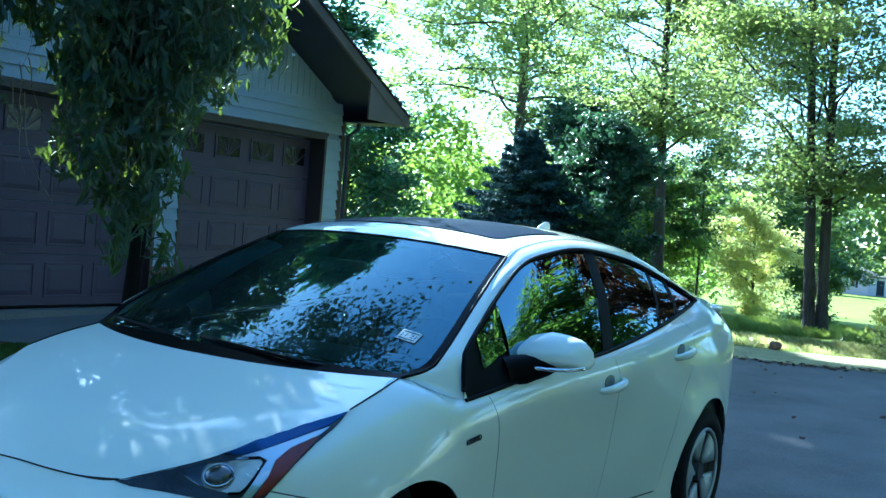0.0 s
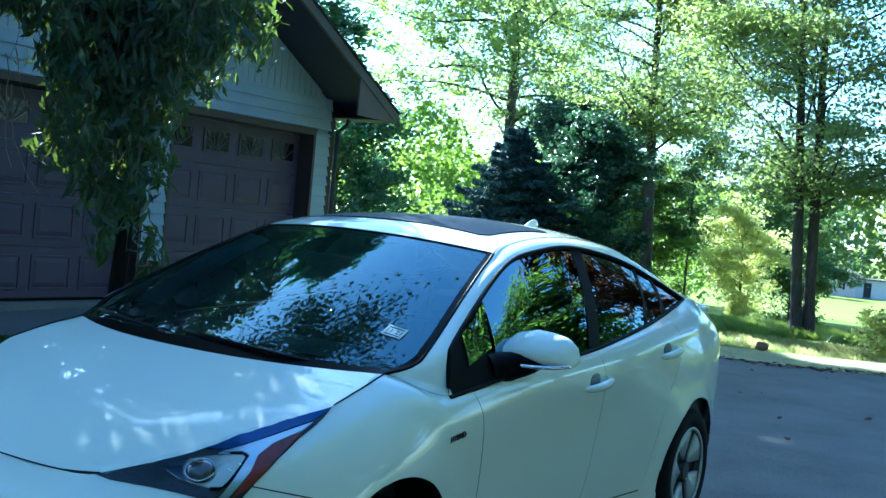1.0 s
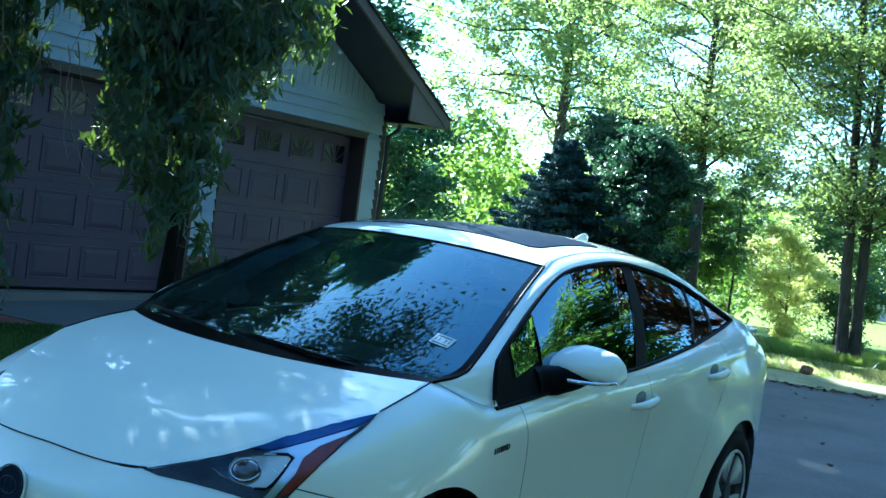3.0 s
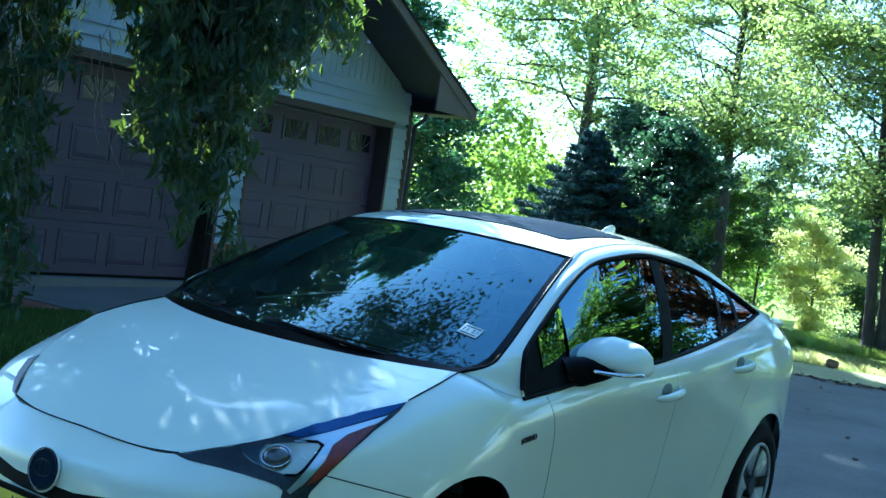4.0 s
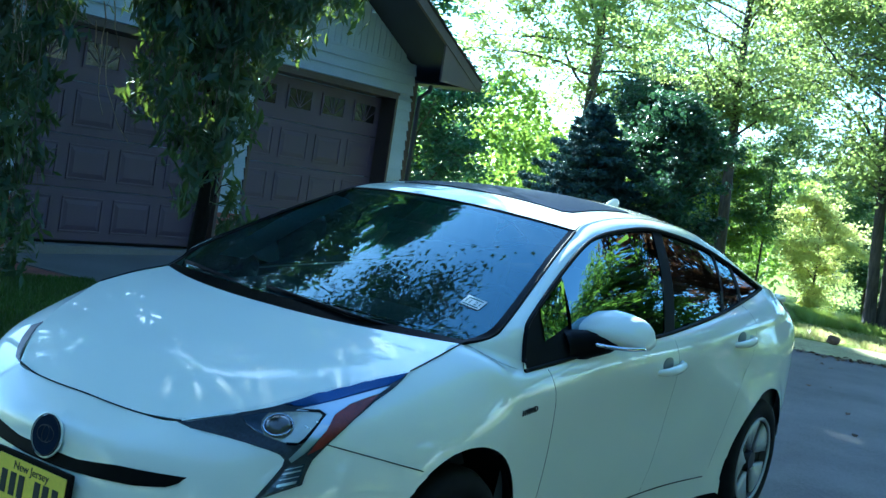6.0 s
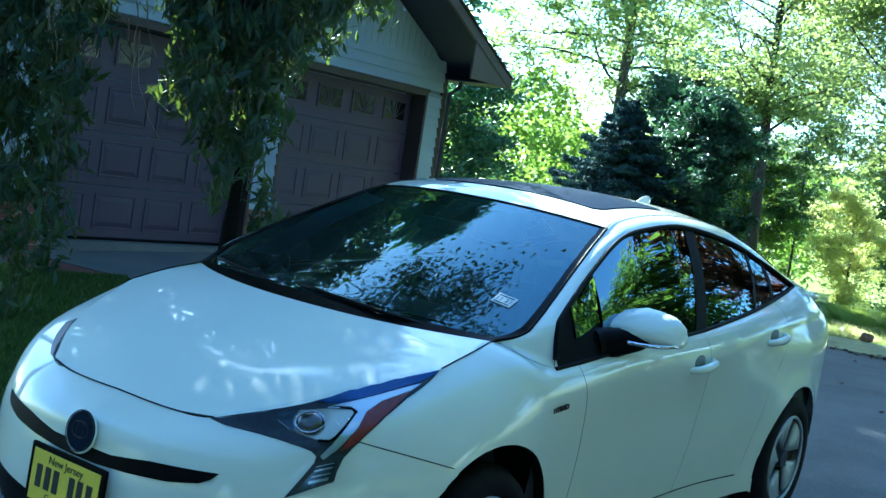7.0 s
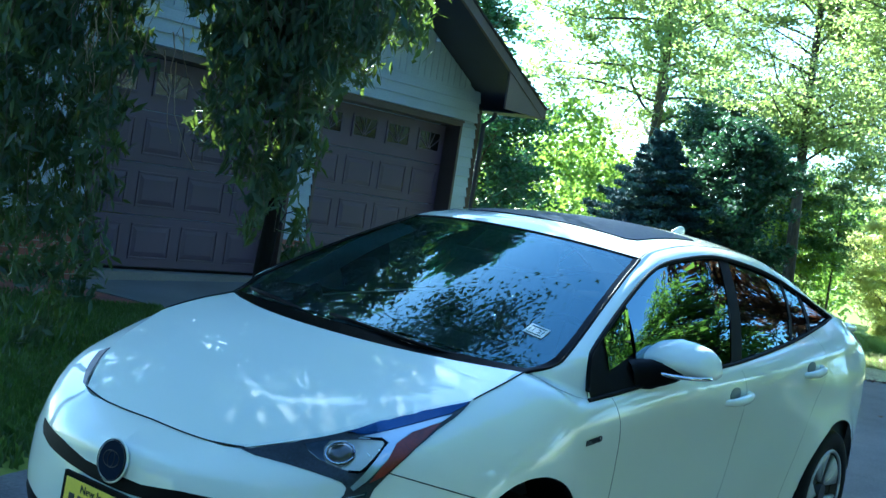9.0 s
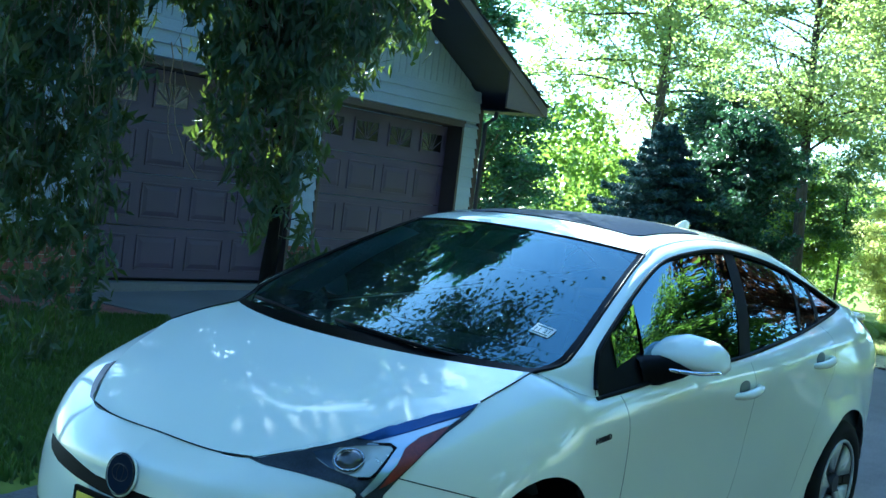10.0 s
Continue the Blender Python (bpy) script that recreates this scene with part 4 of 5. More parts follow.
    text_mesh("sticker_text", "11 21", .030, M_STICKERINK, st, pose(0, -.003, .0022), "", .0004)
    for y in (.019, -.022):
        bm = bmesh.new()
        box(bm, (-.030, y - .003, .0014), (.030, y + .003, .0024))
        part("sticker_bar", bm, M_STICKERINK, st)
    car.matrix_world = SLOPE
    return car


build_car()


# ---- the ground ----
def ground_z(x, y):
    """The drive's even slope near by, a fall into the meadow beyond its edge."""
    near = GROUND_PITCH * y - GROUND_LEAN * x
    r = math.hypot(x + 2, y - 6)
    k = min(1.0, max(0.0, (r - 13.0) / 60.0))
    k = k * k * (3 - 2 * k)
    far = 0.30 - 0.0255 * max(0.0, r - 20.0) if r < 130 else -2.5
    base = near * (1 - k) + far * k if r < 400 else -2.5
    s = 0.98 * (y - 6) - 0.2 * (x + 2)
    k = min(1.0, max(0.0, (s - 9.5) / 8.0))
    k = k * k * (3 - 2 * k)
    return base * (1 - k) + (-0.13 - 0.0302 * (min(s, 125.0) - 16.0)) * k


def build_ground():
    ax = [-3000, -1200, -500, -250, -160, -120] + list(np.arange(-95, -30, 5.0)) + list(np.arange(-30, 20, 2.0)) + list(np.arange(20, 96, 5.0)) + [120, 160, 250, 500, 1200, 3000]
    ay = [-3000, -1200, -500, -250, -120, -70] + list(np.arange(-45, -5, 5.0)) + list(np.arange(-5, 45, 1.0)) + list(np.arange(45, 141, 5.0)) + [170, 250, 500, 1200, 3000]
    vs = [(x, y, ground_z(x, y)) for x in ax for y in ay]
    n = len(ay)
    fs = [(i * n + j, (i + 1) * n + j, (i + 1) * n + j + 1, i * n + j + 1) for i in range(len(ax) - 1) for j in range(n - 1)]
    tagged(mesh_object("ground", vs, fs, M_SOIL, smooth=True), "grassy ground sloping gently away to a meadow", "ground", kind="structure")


def plane_z(x, y):
    return GROUND_PITCH * y - GROUND_LEAN * x


def sheet(name, outline, material, lift, label, category, jitter=0.0, depth=0.06):
    """A paved sheet on the slope, with an uneven rim and a little thickness."""
    rnd = random.Random(name)
    pts = []
    for a, b in zip(outline, outline[1:] + outline[:1]):
        n = max(1, int(math.dist(a, b) / 0.35))
        for k in range(n):
            f = k / n
            pts.append((a[0] + (b[0] - a[0]) * f + rnd.uniform(-jitter, jitter), a[1] + (b[1] - a[1]) * f + rnd.uniform(-jitter, jitter)))
    bm = bmesh.new()
    f = bm.faces.new([bm.verts.new((x, y, plane_z(x, y) + lift)) for x, y in pts])
    r = bmesh.ops.extrude_face_region(bm, geom=[f])
    for v in r["geom"]:
        if isinstance(v, bmesh.types.BMVert):
            v.co.z -= depth
    bmesh.ops.triangulate(bm, faces=bm.faces)
    ob = part(name, bm, material, None)
    return tagged(ob, label, category, kind="structure")


build_ground()
sheet("driveway", [(-3.3, -14), (14, -14), (15, 17.2), (6.0, 14.0), (2.5, 12.65), (0.33, 11.78), (-1.38, 11.05), (-3.0, 10.7), (-5.2, 10.6), (-5.2, 4.6), (-3.35, 3.95), (-2.6, 3.8), (-2.2, 3.2), (-1.66, 0.75), (-1.9, -2.2)],
      M_ASPHALT, 0.012, "worn grey asphalt driveway in tree shade", "driveway", 0.05)
sheet("apron", [(-5.18, 4.62), (-5.18, 10.6), (-6.95, 10.6), (-6.95, 4.65), (-6.6, 4.4)], M_CONCRETE, 0.030, "pale concrete apron before the garage doors", "pavement", 0.0)
sheet("walkway", [(-5.2, 4.6), (-6.6, 4.4), (-6.6, 2.9), (-5.7, 3.7)], M_MULCH, 0.022, "red brick path beside the garage", "path", 0.02)
sheet("verge", [(-3.2, 10.62), (-1.4, 10.97), (0.33, 11.70), (2.5, 12.57), (6.0, 13.92), (15, 17.1), (15, 18.5), (6.0, 15.4), (2.5, 14.0), (0.3, 13.05), (-1.5, 12.2), (-3.3, 11.6)],
      M_SUNLITEDGE, 0.016, "dry grass and leaf litter, coloured sun-pale, along the drive's edge", "verge", 0.06)


# ---- the garage ----
# The garage's own axes: x along the front wall, y into the building, z up from the sill of its doors.
GARAGE = pose(-6.54, 4.619, 0.376, 0, 0, 90.98)
DOOR_W, DOOR_H, PIER, CORNER = 2.654, 2.133, 0.337, 0.32
LEFT_END, RIGHT_END = -1.66, 2 * DOOR_W + PIER + CORNER
RIDGE_X, RISE = 2.15, 0.522
EAVE_OUT, RAKE_OUT, PLATE_H = 0.41, 0.75, 2.53


def slanted(bm, pts, y0, y1):
    """A prism over an outline in (x, z), from y0 to y1."""
    a, b = [bm.verts.new((x, y0, z)) for x, z in pts], [bm.verts.new((x, y1, z)) for x, z in pts]
    bm.faces.new(a), bm.faces.new(b[::-1])
    for i in range(len(pts)):
        j = (i + 1) % len(pts)
        bm.faces.new((a[i], b[i], b[j], a[j]))


def garage_place(ob):
    ob.matrix_world = GARAGE
    return ob


def roof_z(x):
    return PLATE_H + (RIGHT_END - max(x, 2 * RIDGE_X - x)) * RISE


def build_garage():
    g = tagged(new("garage"), "pale grey sided garage with brown doors and a dark gable roof", "garage")
    openings = ((0, DOOR_W), (DOOR_W + PIER, 2 * DOOR_W + PIER))
    # wall behind the siding
    spans = ((LEFT_END, 0), (DOOR_W, DOOR_W + PIER), (2 * DOOR_W + PIER, RIGHT_END))
    bm = bmesh.new()
    for a, b in spans:
        box(bm, (a, 0.02, -0.35), (b, 0.20, DOOR_H))
    slanted(bm, [(LEFT_END, DOOR_H), (RIGHT_END, DOOR_H), (RIGHT_END, roof_z(RIGHT_END)), (RIDGE_X, roof_z(RIDGE_X)), (2 * RIDGE_X - RIGHT_END, PLATE_H)], 0.02, 0.20)
    box(bm, (LEFT_END, 0.2, -0.35), (LEFT_END + .2, 8, PLATE_H - .1))
    box(bm, (RIGHT_END - .2, 0.2, -0.35), (RIGHT_END, 8, PLATE_H - .1))
    box(bm, (LEFT_END, 7.8, -0.35), (RIGHT_END, 8, PLATE_H - .1))
    part("wall", bm, M_SIDING, g, "grey painted wall")
    # lap siding: courses on the piers and over the doors, bricks at their feet
    rnd = random.Random(4)
    def course(x0, x1, z0, z1):
        bm = bmesh.new()
        slanted_pts = ((0.018, z1), (0.018, z0 + .008), (-0.030, z0 + .009), (-0.004, z1))
        a = [bm.verts.new((x0, y, z)) for y, z in slanted_pts]
        b = [bm.verts.new((x1, y, z)) for y, z in slanted_pts]
        bm.faces.new(a), bm.faces.new(b[::-1])
        for i in range(4):
            bm.faces.new((a[i], b[i], b[(i + 1) % 4], a[(i + 1) % 4]))
        part("siding_board", bm, M_SIDING, g)
    LAP, BRICK_TOP = 0.128, 0.42
    for a, b in spans:
        z = BRICK_TOP
        while z < DOOR_H - 0.02:
            course(a, b, z + rnd.uniform(-.002, .002), min(z + LAP + .012, DOOR_H))
            z += LAP
    for k in range(3):
        z = DOOR_H + 0.03 + k * LAP
        course(LEFT_END, RIGHT_END, z, z + LAP + .012)
    band = DOOR_H + 0.03 + 3 * LAP
    # upright boards in the gable
    x = LEFT_END
    bm = bmesh.new()
    box(bm, (LEFT_END, -0.012, band - 0.004), (RIGHT_END, 0.018, band + 0.03), 0.003)
    part("gable_rail", bm, M_SIDING, g)
    while x < RIGHT_END - 0.05:
        w = min(0.125, RIGHT_END - x)
        top = min(roof_z(x), roof_z(x + w))
        if top > band + 0.05:
            bm = bmesh.new()
            slanted(bm, [(x + .005, band + .012), (x + w - .005, band + .012), (x + w - .005, roof_z(x + w)), (x + .005, roof_z(x))], -0.010, 0.018)
            part("gable_board", bm, M_SIDING, g)
        x += 0.125
    # bricks
    bw, bh = 0.20, 0.062
    for si, (a, b) in enumerate(spans):
        bm = bmesh.new()
        box(bm, (a, -0.012, -0.35), (b, 0.019, BRICK_TOP))
        base = part("brick_base", bm, M_MORTAR, g, "brick base")
        lib = {}
        for r in range(12):
            z = -0.35 + r * (bh + .0105)
            x = a - (bw / 2 if r % 2 else 0)
            while x < b - .02:
                x0, x1 = max(a, x) + .005, min(b, x + bw) - .005
                if x1 - x0 > .03 and z + bh < BRICK_TOP + .02:
                    key = round(x1 - x0, 3)
                    if key not in lib:
                        bm = bmesh.new()
                        box(bm, (0, 0, 0), (x1 - x0, .014, bh), .003)
                        me = bpy.data.meshes.new("brick")
                        bm.to_mesh(me)
                        bm.free()
                        me.materials.append(M_BRICK)
                        lib[key] = me
                    ob = new("brick", lib[key])
                    ob.parent = base
                    ob.location = (x0, -0.024 + rnd.uniform(0, .003), z)
                x += bw + .002
    # doors: frame, four rows of raised panels, a row of lights at the top
    for di, (a, b) in enumerate(openings):
        d = new("door")
        d.parent = g
        tagged(d, "brown panelled garage door, closed, with small lights along its top")
        for lo, hi in (((a, -0.03, -0.02), (a + .045, .30, DOOR_H)), ((b - .045, -0.03, -0.02), (b, .30, DOOR_H)), ((a + .045, -0.03, DOOR_H - .05), (b - .045, .30, DOOR_H))):
            box_part("door_frame", lo, hi, M_TRIMBROWN, d, bevel=.004)
        box_part("head_trim", (a - .03, -.030, DOOR_H), (b + .03, .02, DOOR_H + .03), M_TRIMBROWN, d, bevel=.004)
        x0, x1 = a + .05, b - .05
        h = (DOOR_H - .07) / 4
        for r in range(4):
            z0 = 0.005 + r * h
            sec = box_part("door_section", (x0, .20, z0 + .004), (x1, .245, z0 + h - .004), M_DOORBROWN, d, bevel=.006)
            cols = 4
            cw = (x1 - x0) / cols
            for c in range(cols):
                px0, px1, pz0, pz1 = x0 + c * cw + .09, x0 + (c + 1) * cw - .09, z0 + .11, z0 + h - .11
                if r == 3:
                    px0, px1, pz0, pz1 = px0 + .025, px1 - .025, z0 + .17, z0 + h - .125
                    bm = bmesh.new()
                    for lo, hi in (((px0 - .03, .185, pz0 - .03), (px1 + .03, .2, pz0)), ((px0 - .03, .185, pz1), (px1 + .03, .2, pz1 + .03)), ((px0 - .03, .185, pz0), (px0, .2, pz1)), ((px1, .185, pz0), (px1 + .03, .2, pz1))):
                        box(bm, lo, hi, .003)
                    li = part("light_frame", bm, M_DOORBROWN, sec)
                    box_part("pane", (px0, .192, pz0), (px1, .199, pz1), M_GLASSPANE, li, bevel=0)
                    mx = (px0 + px1) / 2
                    for ang in (35, 65, 90, 115, 145):
                        reach = min((pz1 - pz0) / math.sin(radians(ang)), (px1 - px0) / 2 / max(.01, abs(math.cos(radians(ang)))))
                        bar = box_part("glazing_bar", (.02, .186, -.005), (reach - .004, .1915, .005), M_DOORBROWN, li, bevel=0)
                        bar.matrix_local = Matrix.Translation((mx, 0, pz0 + .004)) @ Matrix.Rotation(-radians(ang), 4, "Y")
                    li.parent = sec
                else:
                    bm = bmesh.new()
                    # a rolled moulding round a field with sloping edges
                    for lo, hi in (((px0 - .028, .190, pz0 - .028), (px1 + .028, .2, pz0 - .004)), ((px0 - .028, .190, pz1 + .004), (px1 + .028, .2, pz1 + .028)), ((px0 - .028, .190, pz0 - .004), (px0 - .004, .2, pz1 + .004)), ((px1 + .004, .190, pz0 - .004), (px1 + .028, .2, pz1 + .004))):
                        box(bm, lo, hi, .007)
                    ring = [[bm.verts.new((x, y, z)) for x, z in ((px0 + i, pz0 + i), (px1 - i, pz0 + i), (px1 - i, pz1 - i), (px0 + i, pz1 - i))] for i, y in ((.0, .199), (.045, .188))]
                    bm.faces.new(ring[1])
                    for k in range(4):
                        bm.faces.new((ring[0][k], ring[0][(k + 1) % 4], ring[1][(k + 1) % 4], ring[1][k]))
                    part("panel", bm, M_DOORBROWN, sec)
        box_part("bottom_seal", (x0, .195, -.02), (x1, .25, .004), M_BLACK, d)
    box_part("sill_slab", (-.05, .03, -.5), (2 * DOOR_W + PIER + .05, .60, -.022), M_CONCRETE, g, "concrete sill under the doors", .006)
    # corner board and downspout
    box_part("corner_board", (RIGHT_END - .004, -.022, -.3), (RIGHT_END + .075, .10, PLATE_H - .15), M_TRIMBROWN, g)
    pts = [(RIGHT_END + .13, -.20, PLATE_H - .16), (RIGHT_END + .13, -.18, PLATE_H - .26), (RIGHT_END + .11, -.05, PLATE_H - .36), (RIGHT_END + .11, -.03, -.3)]
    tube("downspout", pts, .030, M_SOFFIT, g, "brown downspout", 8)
    # roof: two slopes of shingles, soffit, rake boards, eave box
    for s in (1, -1):
        def X(x):
            return x if s > 0 else 2 * RIDGE_X - x
        e = RIGHT_END + EAVE_OUT
        ze, zr = roof_z(RIGHT_END) - EAVE_OUT * RISE, roof_z(RIDGE_X)
        y0, y1 = -RAKE_OUT, 8.5
        deck = bmesh.new()
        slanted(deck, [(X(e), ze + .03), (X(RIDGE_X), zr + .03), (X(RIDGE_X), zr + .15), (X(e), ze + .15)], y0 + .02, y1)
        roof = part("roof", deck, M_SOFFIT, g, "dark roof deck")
        bm = bmesh.new()
        slanted(bm, [(X(e - .02), ze + .03), (X(RIDGE_X), zr + .01), (X(RIDGE_X), zr + .145), (X(e), ze + .145)], y0 - .025, y0 + .015)
        part("rake_board", bm, M_FASCIA, g, "grey-brown rake board")
        bm = bmesh.new()
        slanted(bm, [(X(e - .001), ze + .03), (X(e + .025), ze + .03), (X(e + .025), ze + .155), (X(e - .001), ze + .155)], y0 - .025, y1)
        part("eave_board", bm, M_FASCIA, g)
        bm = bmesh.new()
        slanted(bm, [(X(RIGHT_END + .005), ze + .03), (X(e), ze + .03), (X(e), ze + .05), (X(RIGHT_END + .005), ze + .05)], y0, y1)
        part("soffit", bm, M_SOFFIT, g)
        bm = bmesh.new()
        slanted(bm, [(X(RIGHT_END - .50), ze + .034), (X(e - .03), ze + .034), (X(e - .03), ze + .08), (X(RIGHT_END - .50), roof_z(RIGHT_END - .50) + .05)], y0 - .012, y0 + .014)
        part("return_board", bm, M_FASCIA, g)
        # shingle courses
        L = math.hypot(e - RIDGE_X, zr - ze)
        n = int(L / .14)
        for k in range(n + 1):
            f0, f1 = k / n, min(1.0, (k + 1.25) / n)
            xa, xb = e + .04 + (RIDGE_X - e - .04) * f0, e + .04 + (RIDGE_X - e - .04) * f1
            za, zb = ze + .145 + (zr - ze) * f0, ze + .145 + (zr - ze) * f1
            bm = bmesh.new()
            j = rnd.uniform(-.012, .012)
            slanted(bm, [(X(xa), za + .012), (X(xb), zb), (X(xb), zb + .006), (X(xa), za + .026)], y0 - .045 + j, y1)
            part("shingle_course", bm, M_SHINGLE, roof)
    garage_place(g)


build_garage()


# ---- trees and plants ----
def leaf_mesh(name, centres, size, material, parent=None, aspect=0.5, droop=0.0, rng=None, label="", flat=0.0):
    """Many small folded leaves, each an island of its own, at the given centres."""
    rng = rng or np.random.default_rng(1)
    c = np.asarray(centres, float)
    n = len(c)
    ax = rng.normal(size=(n, 3))
    ax[:, 2] = ax[:, 2] * (1 - flat) - droop * 2.0
    ax /= np.linalg.norm(ax, axis=1, keepdims=True)
    side = np.cross(ax, rng.normal(size=(n, 3)) * (1, 1, 1 - flat) + np.array((0, 0, flat * 2.0)))
    side /= np.linalg.norm(side, axis=1, keepdims=True) + 1e-9
    nor = np.cross(ax, side)
    s = size * rng.uniform(0.65, 1.35, n)[:, None]
    w = s * aspect
    p = np.stack([c - ax * s * .5, c + side * w * .5 + nor * w * .18, c + ax * s * .5, c - side * w * .5 + nor * w * .18], 1).reshape(-1, 3)
    me = bpy.data.meshes.new(name)
    me.vertices.add(n * 4)
    me.vertices.foreach_set("co", p.astype(np.float32).ravel())
    me.loops.add(n * 6)
    base = np.arange(n)[:, None] * 4
    me.loops.foreach_set("vertex_index", (base + np.array((0, 1, 2, 0, 2, 3))).astype(np.int32).ravel())
    me.polygons.add(n * 2)
    me.polygons.foreach_set("loop_start", (np.arange(n * 2) * 3).astype(np.int32))
    me.update(calc_edges=True)
    me.validate()
    me.materials.append(material)
    ob = new(name, me)
    if parent:
        ob.parent = parent
    if label:
        tagged(ob, label)
    return ob


def wander(start, way, length, n, rng, bend=0.15, lift=0.0):
    """A crooked line of n points."""
    p, d, out = np.array(start, float), np.array(way, float), []
    d /= np.linalg.norm(d)
    for _ in range(n):
        out.append(p.copy())
        d = d + rng.normal(size=3) * bend + (0, 0, lift)
        d /= np.linalg.norm(d)
        p = p + d * length / (n - 1)
    return np.array(out)


def broad_tree(label, x, y, height, radius, crown_r, low, leaves, size, material, seed, lean=(0, 0), bark=None, trunks=1, layers=0.42, limb_count=16, group="", patchy=1.6, spray=.19):
    """A leafy tree: tapered trunk, crooked limbs with twigs, and leaf clumps round the twigs."""
    rng = np.random.default_rng(seed)
    z0 = ground_z(x, y) - 0.1
    root = tagged(new("tree"), label, "tree", group)
    tips, wood_v, wood_f = [], [], []
    for k in range(trunks):
        off = (k - (trunks - 1) / 2)
        line = wander((x + off * radius * 1.75, y + off * .1, z0), (lean[0] + off * .050, lean[1] + off * .02, 1), height * 0.93, 14, rng, 0.016, 0.02)
        rad = [radius * (1.25 if i == 0 else 1) * (1 - 0.86 * (i / 13) ** 1.1) for i in range(14)]
        vs, fs = tube_data(line, rad, 12)
        mesh_object("trunk", vs, fs, bark or M_BARK, root, smooth=True)
        lv, lf = [], []
        per = max(4, int(limb_count * 1.5) // trunks)
        for i in range(per):
            f = low + (0.97 - low) * (i + rng.uniform(0, .8)) / per
            j = min(12, int(f * 13))
            st = line[j] + (line[j + 1] - line[j]) * (f * 13 - j)
            a = i * 2.4 + rng.uniform(-.5, .5)
            reach = crown_r * math.sin(math.pi * min(1, max(.12, (f - low) / (1 - low) * .80 + .16))) * rng.uniform(.75, 1.15)
            limb = wander(st, (math.cos(a), math.sin(a), rng.uniform(.15, 1.0)), reach, 8, rng, 0.16, -0.02)
            v, q = tube_data(limb, np.linspace(radius * .30 * (1 - f * .6), radius * .05, 8).tolist(), 6)
            lf += [tuple(t + len(lv) for t in face) for face in q]
            lv += v
            for j2 in range(2, 8):
                for turn in range(3):
                    w = rng.normal(size=3) * (1, 1, .6) + (0, 0, .05)
                    tw = wander(limb[j2], w, crown_r * rng.uniform(.14, .40), 4, rng, .25, -0.03)
                    if size < .14 and (j2 + turn) % 2:          # far and coarse crowns hide their twigs
                        v, q = tube_data(tw, [radius * .045, radius * .035, radius * .025, radius * .012], 3)
                        lf += [tuple(t + len(lv) for t in face) for face in q]
                        lv += v
                    tips += [tw[1], tw[2], tw[3]]
        tagged(mesh_object("limb", lv, lf, bark or M_BARK, root, smooth=True), kind="stuff")
    tips = np.array(tips)
    bough = np.repeat(rng.exponential(size=len(tips) // 9) ** (patchy if height < 15 else 0.6), 9)          # some boughs are full, some nearly bare
    share = bough * rng.exponential(size=len(tips)) ** .8
    pick = tips[rng.choice(len(tips), leaves, p=share / share.sum())]
    spread = min(spray, crown_r * spray * .345) if crown_r < 6 else .30
    c = pick + rng.normal(size=(leaves, 3)) * (spread, spread, spread * layers)
    leaf_mesh("crown", c, size, material, root, 0.58, 0.06, rng, flat=0.5)
    return root


def spruce(label, x, y, height, width, seed, leaves=42000):
    rng = np.random.default_rng(seed)
    z0 = ground_z(x, y)
    root = tagged(new("spruce_tree"), label, "tree")
    tube("trunk", [(x, y, z0 - .1), (x, y, z0 + height * .5), (x, y, z0 + height * .98)], [.14, .08, .012], M_BARK, root, sides=8)
    pts, lv, lf = [], [], []
    n = 90
    for i in range(n):
        f = .05 + .93 * i / n
        a = i * 2.399 + rng.uniform(-.2, .2)
        r = width * .5 * (1 - f) ** .85 * rng.uniform(.85, 1.12) + .06
        d = np.array((math.cos(a), math.sin(a), 0))
        b = np.array([(x, y, z0 + height * f) + d * r * k + np.array((0, 0, -.22 * r * k + .16 * r * k * k)) for k in np.linspace(0, 1, 6)])
        v, q = tube_data(b, [.02, .016, .013, .01, .007, .003], 5)
        lf += [tuple(t + len(lv) for t in face) for face in q]
        lv += v
        m = int(leaves / n * (r / (width * .3)))
        k = rng.uniform(.08, 1.05, m) ** .7
        across = np.array((-d[1], d[0], 0))
        c = (x, y, z0 + height * f) + np.outer(k * r, d) + np.outer(rng.normal(size=m) * .26 * r * (1.2 - k), across)
        c[:, 2] += -.22 * r * k + .16 * r * k * k + rng.normal(size=m) * .025 - .03
        pts.append(c)
    tagged(mesh_object("limb", lv, lf, M_BARK, root), kind="stuff")
    leaf_mesh("needles", np.vstack(pts), .10, L_SPRUCE, root, .30, .15, rng, flat=.3)
    return root


# along the crown: place, height of the lowest leaves, fullness
WEEP = ((-1.9, .0, .75), (-1.48, .0, .8), (-1.28, .05, .8), (-1.13, .4, .7), (-1.0, .85, .6), (-.85, 1.2, .5), (-.77, 1.5, .4), (-.70, 2.15, .5), (-.52, 2.1, .55),
        (-.45, 1.75, .55), (-.28, 1.5, .6), (-.12, 1.1, .8), (.03, 1.0, 1), (.12, 1.2, 1), (.18, 1.5, 1), (.25, 1.85, 1), (.33, 1.95, .95), (.5, 2.05, .9), (.56, 2.2, .8), (.75, 2.3, .7), (.86, 2.55, .5))
WEEP_FROM, WEEP_TO, STRANDS = -1.9, .86, 295


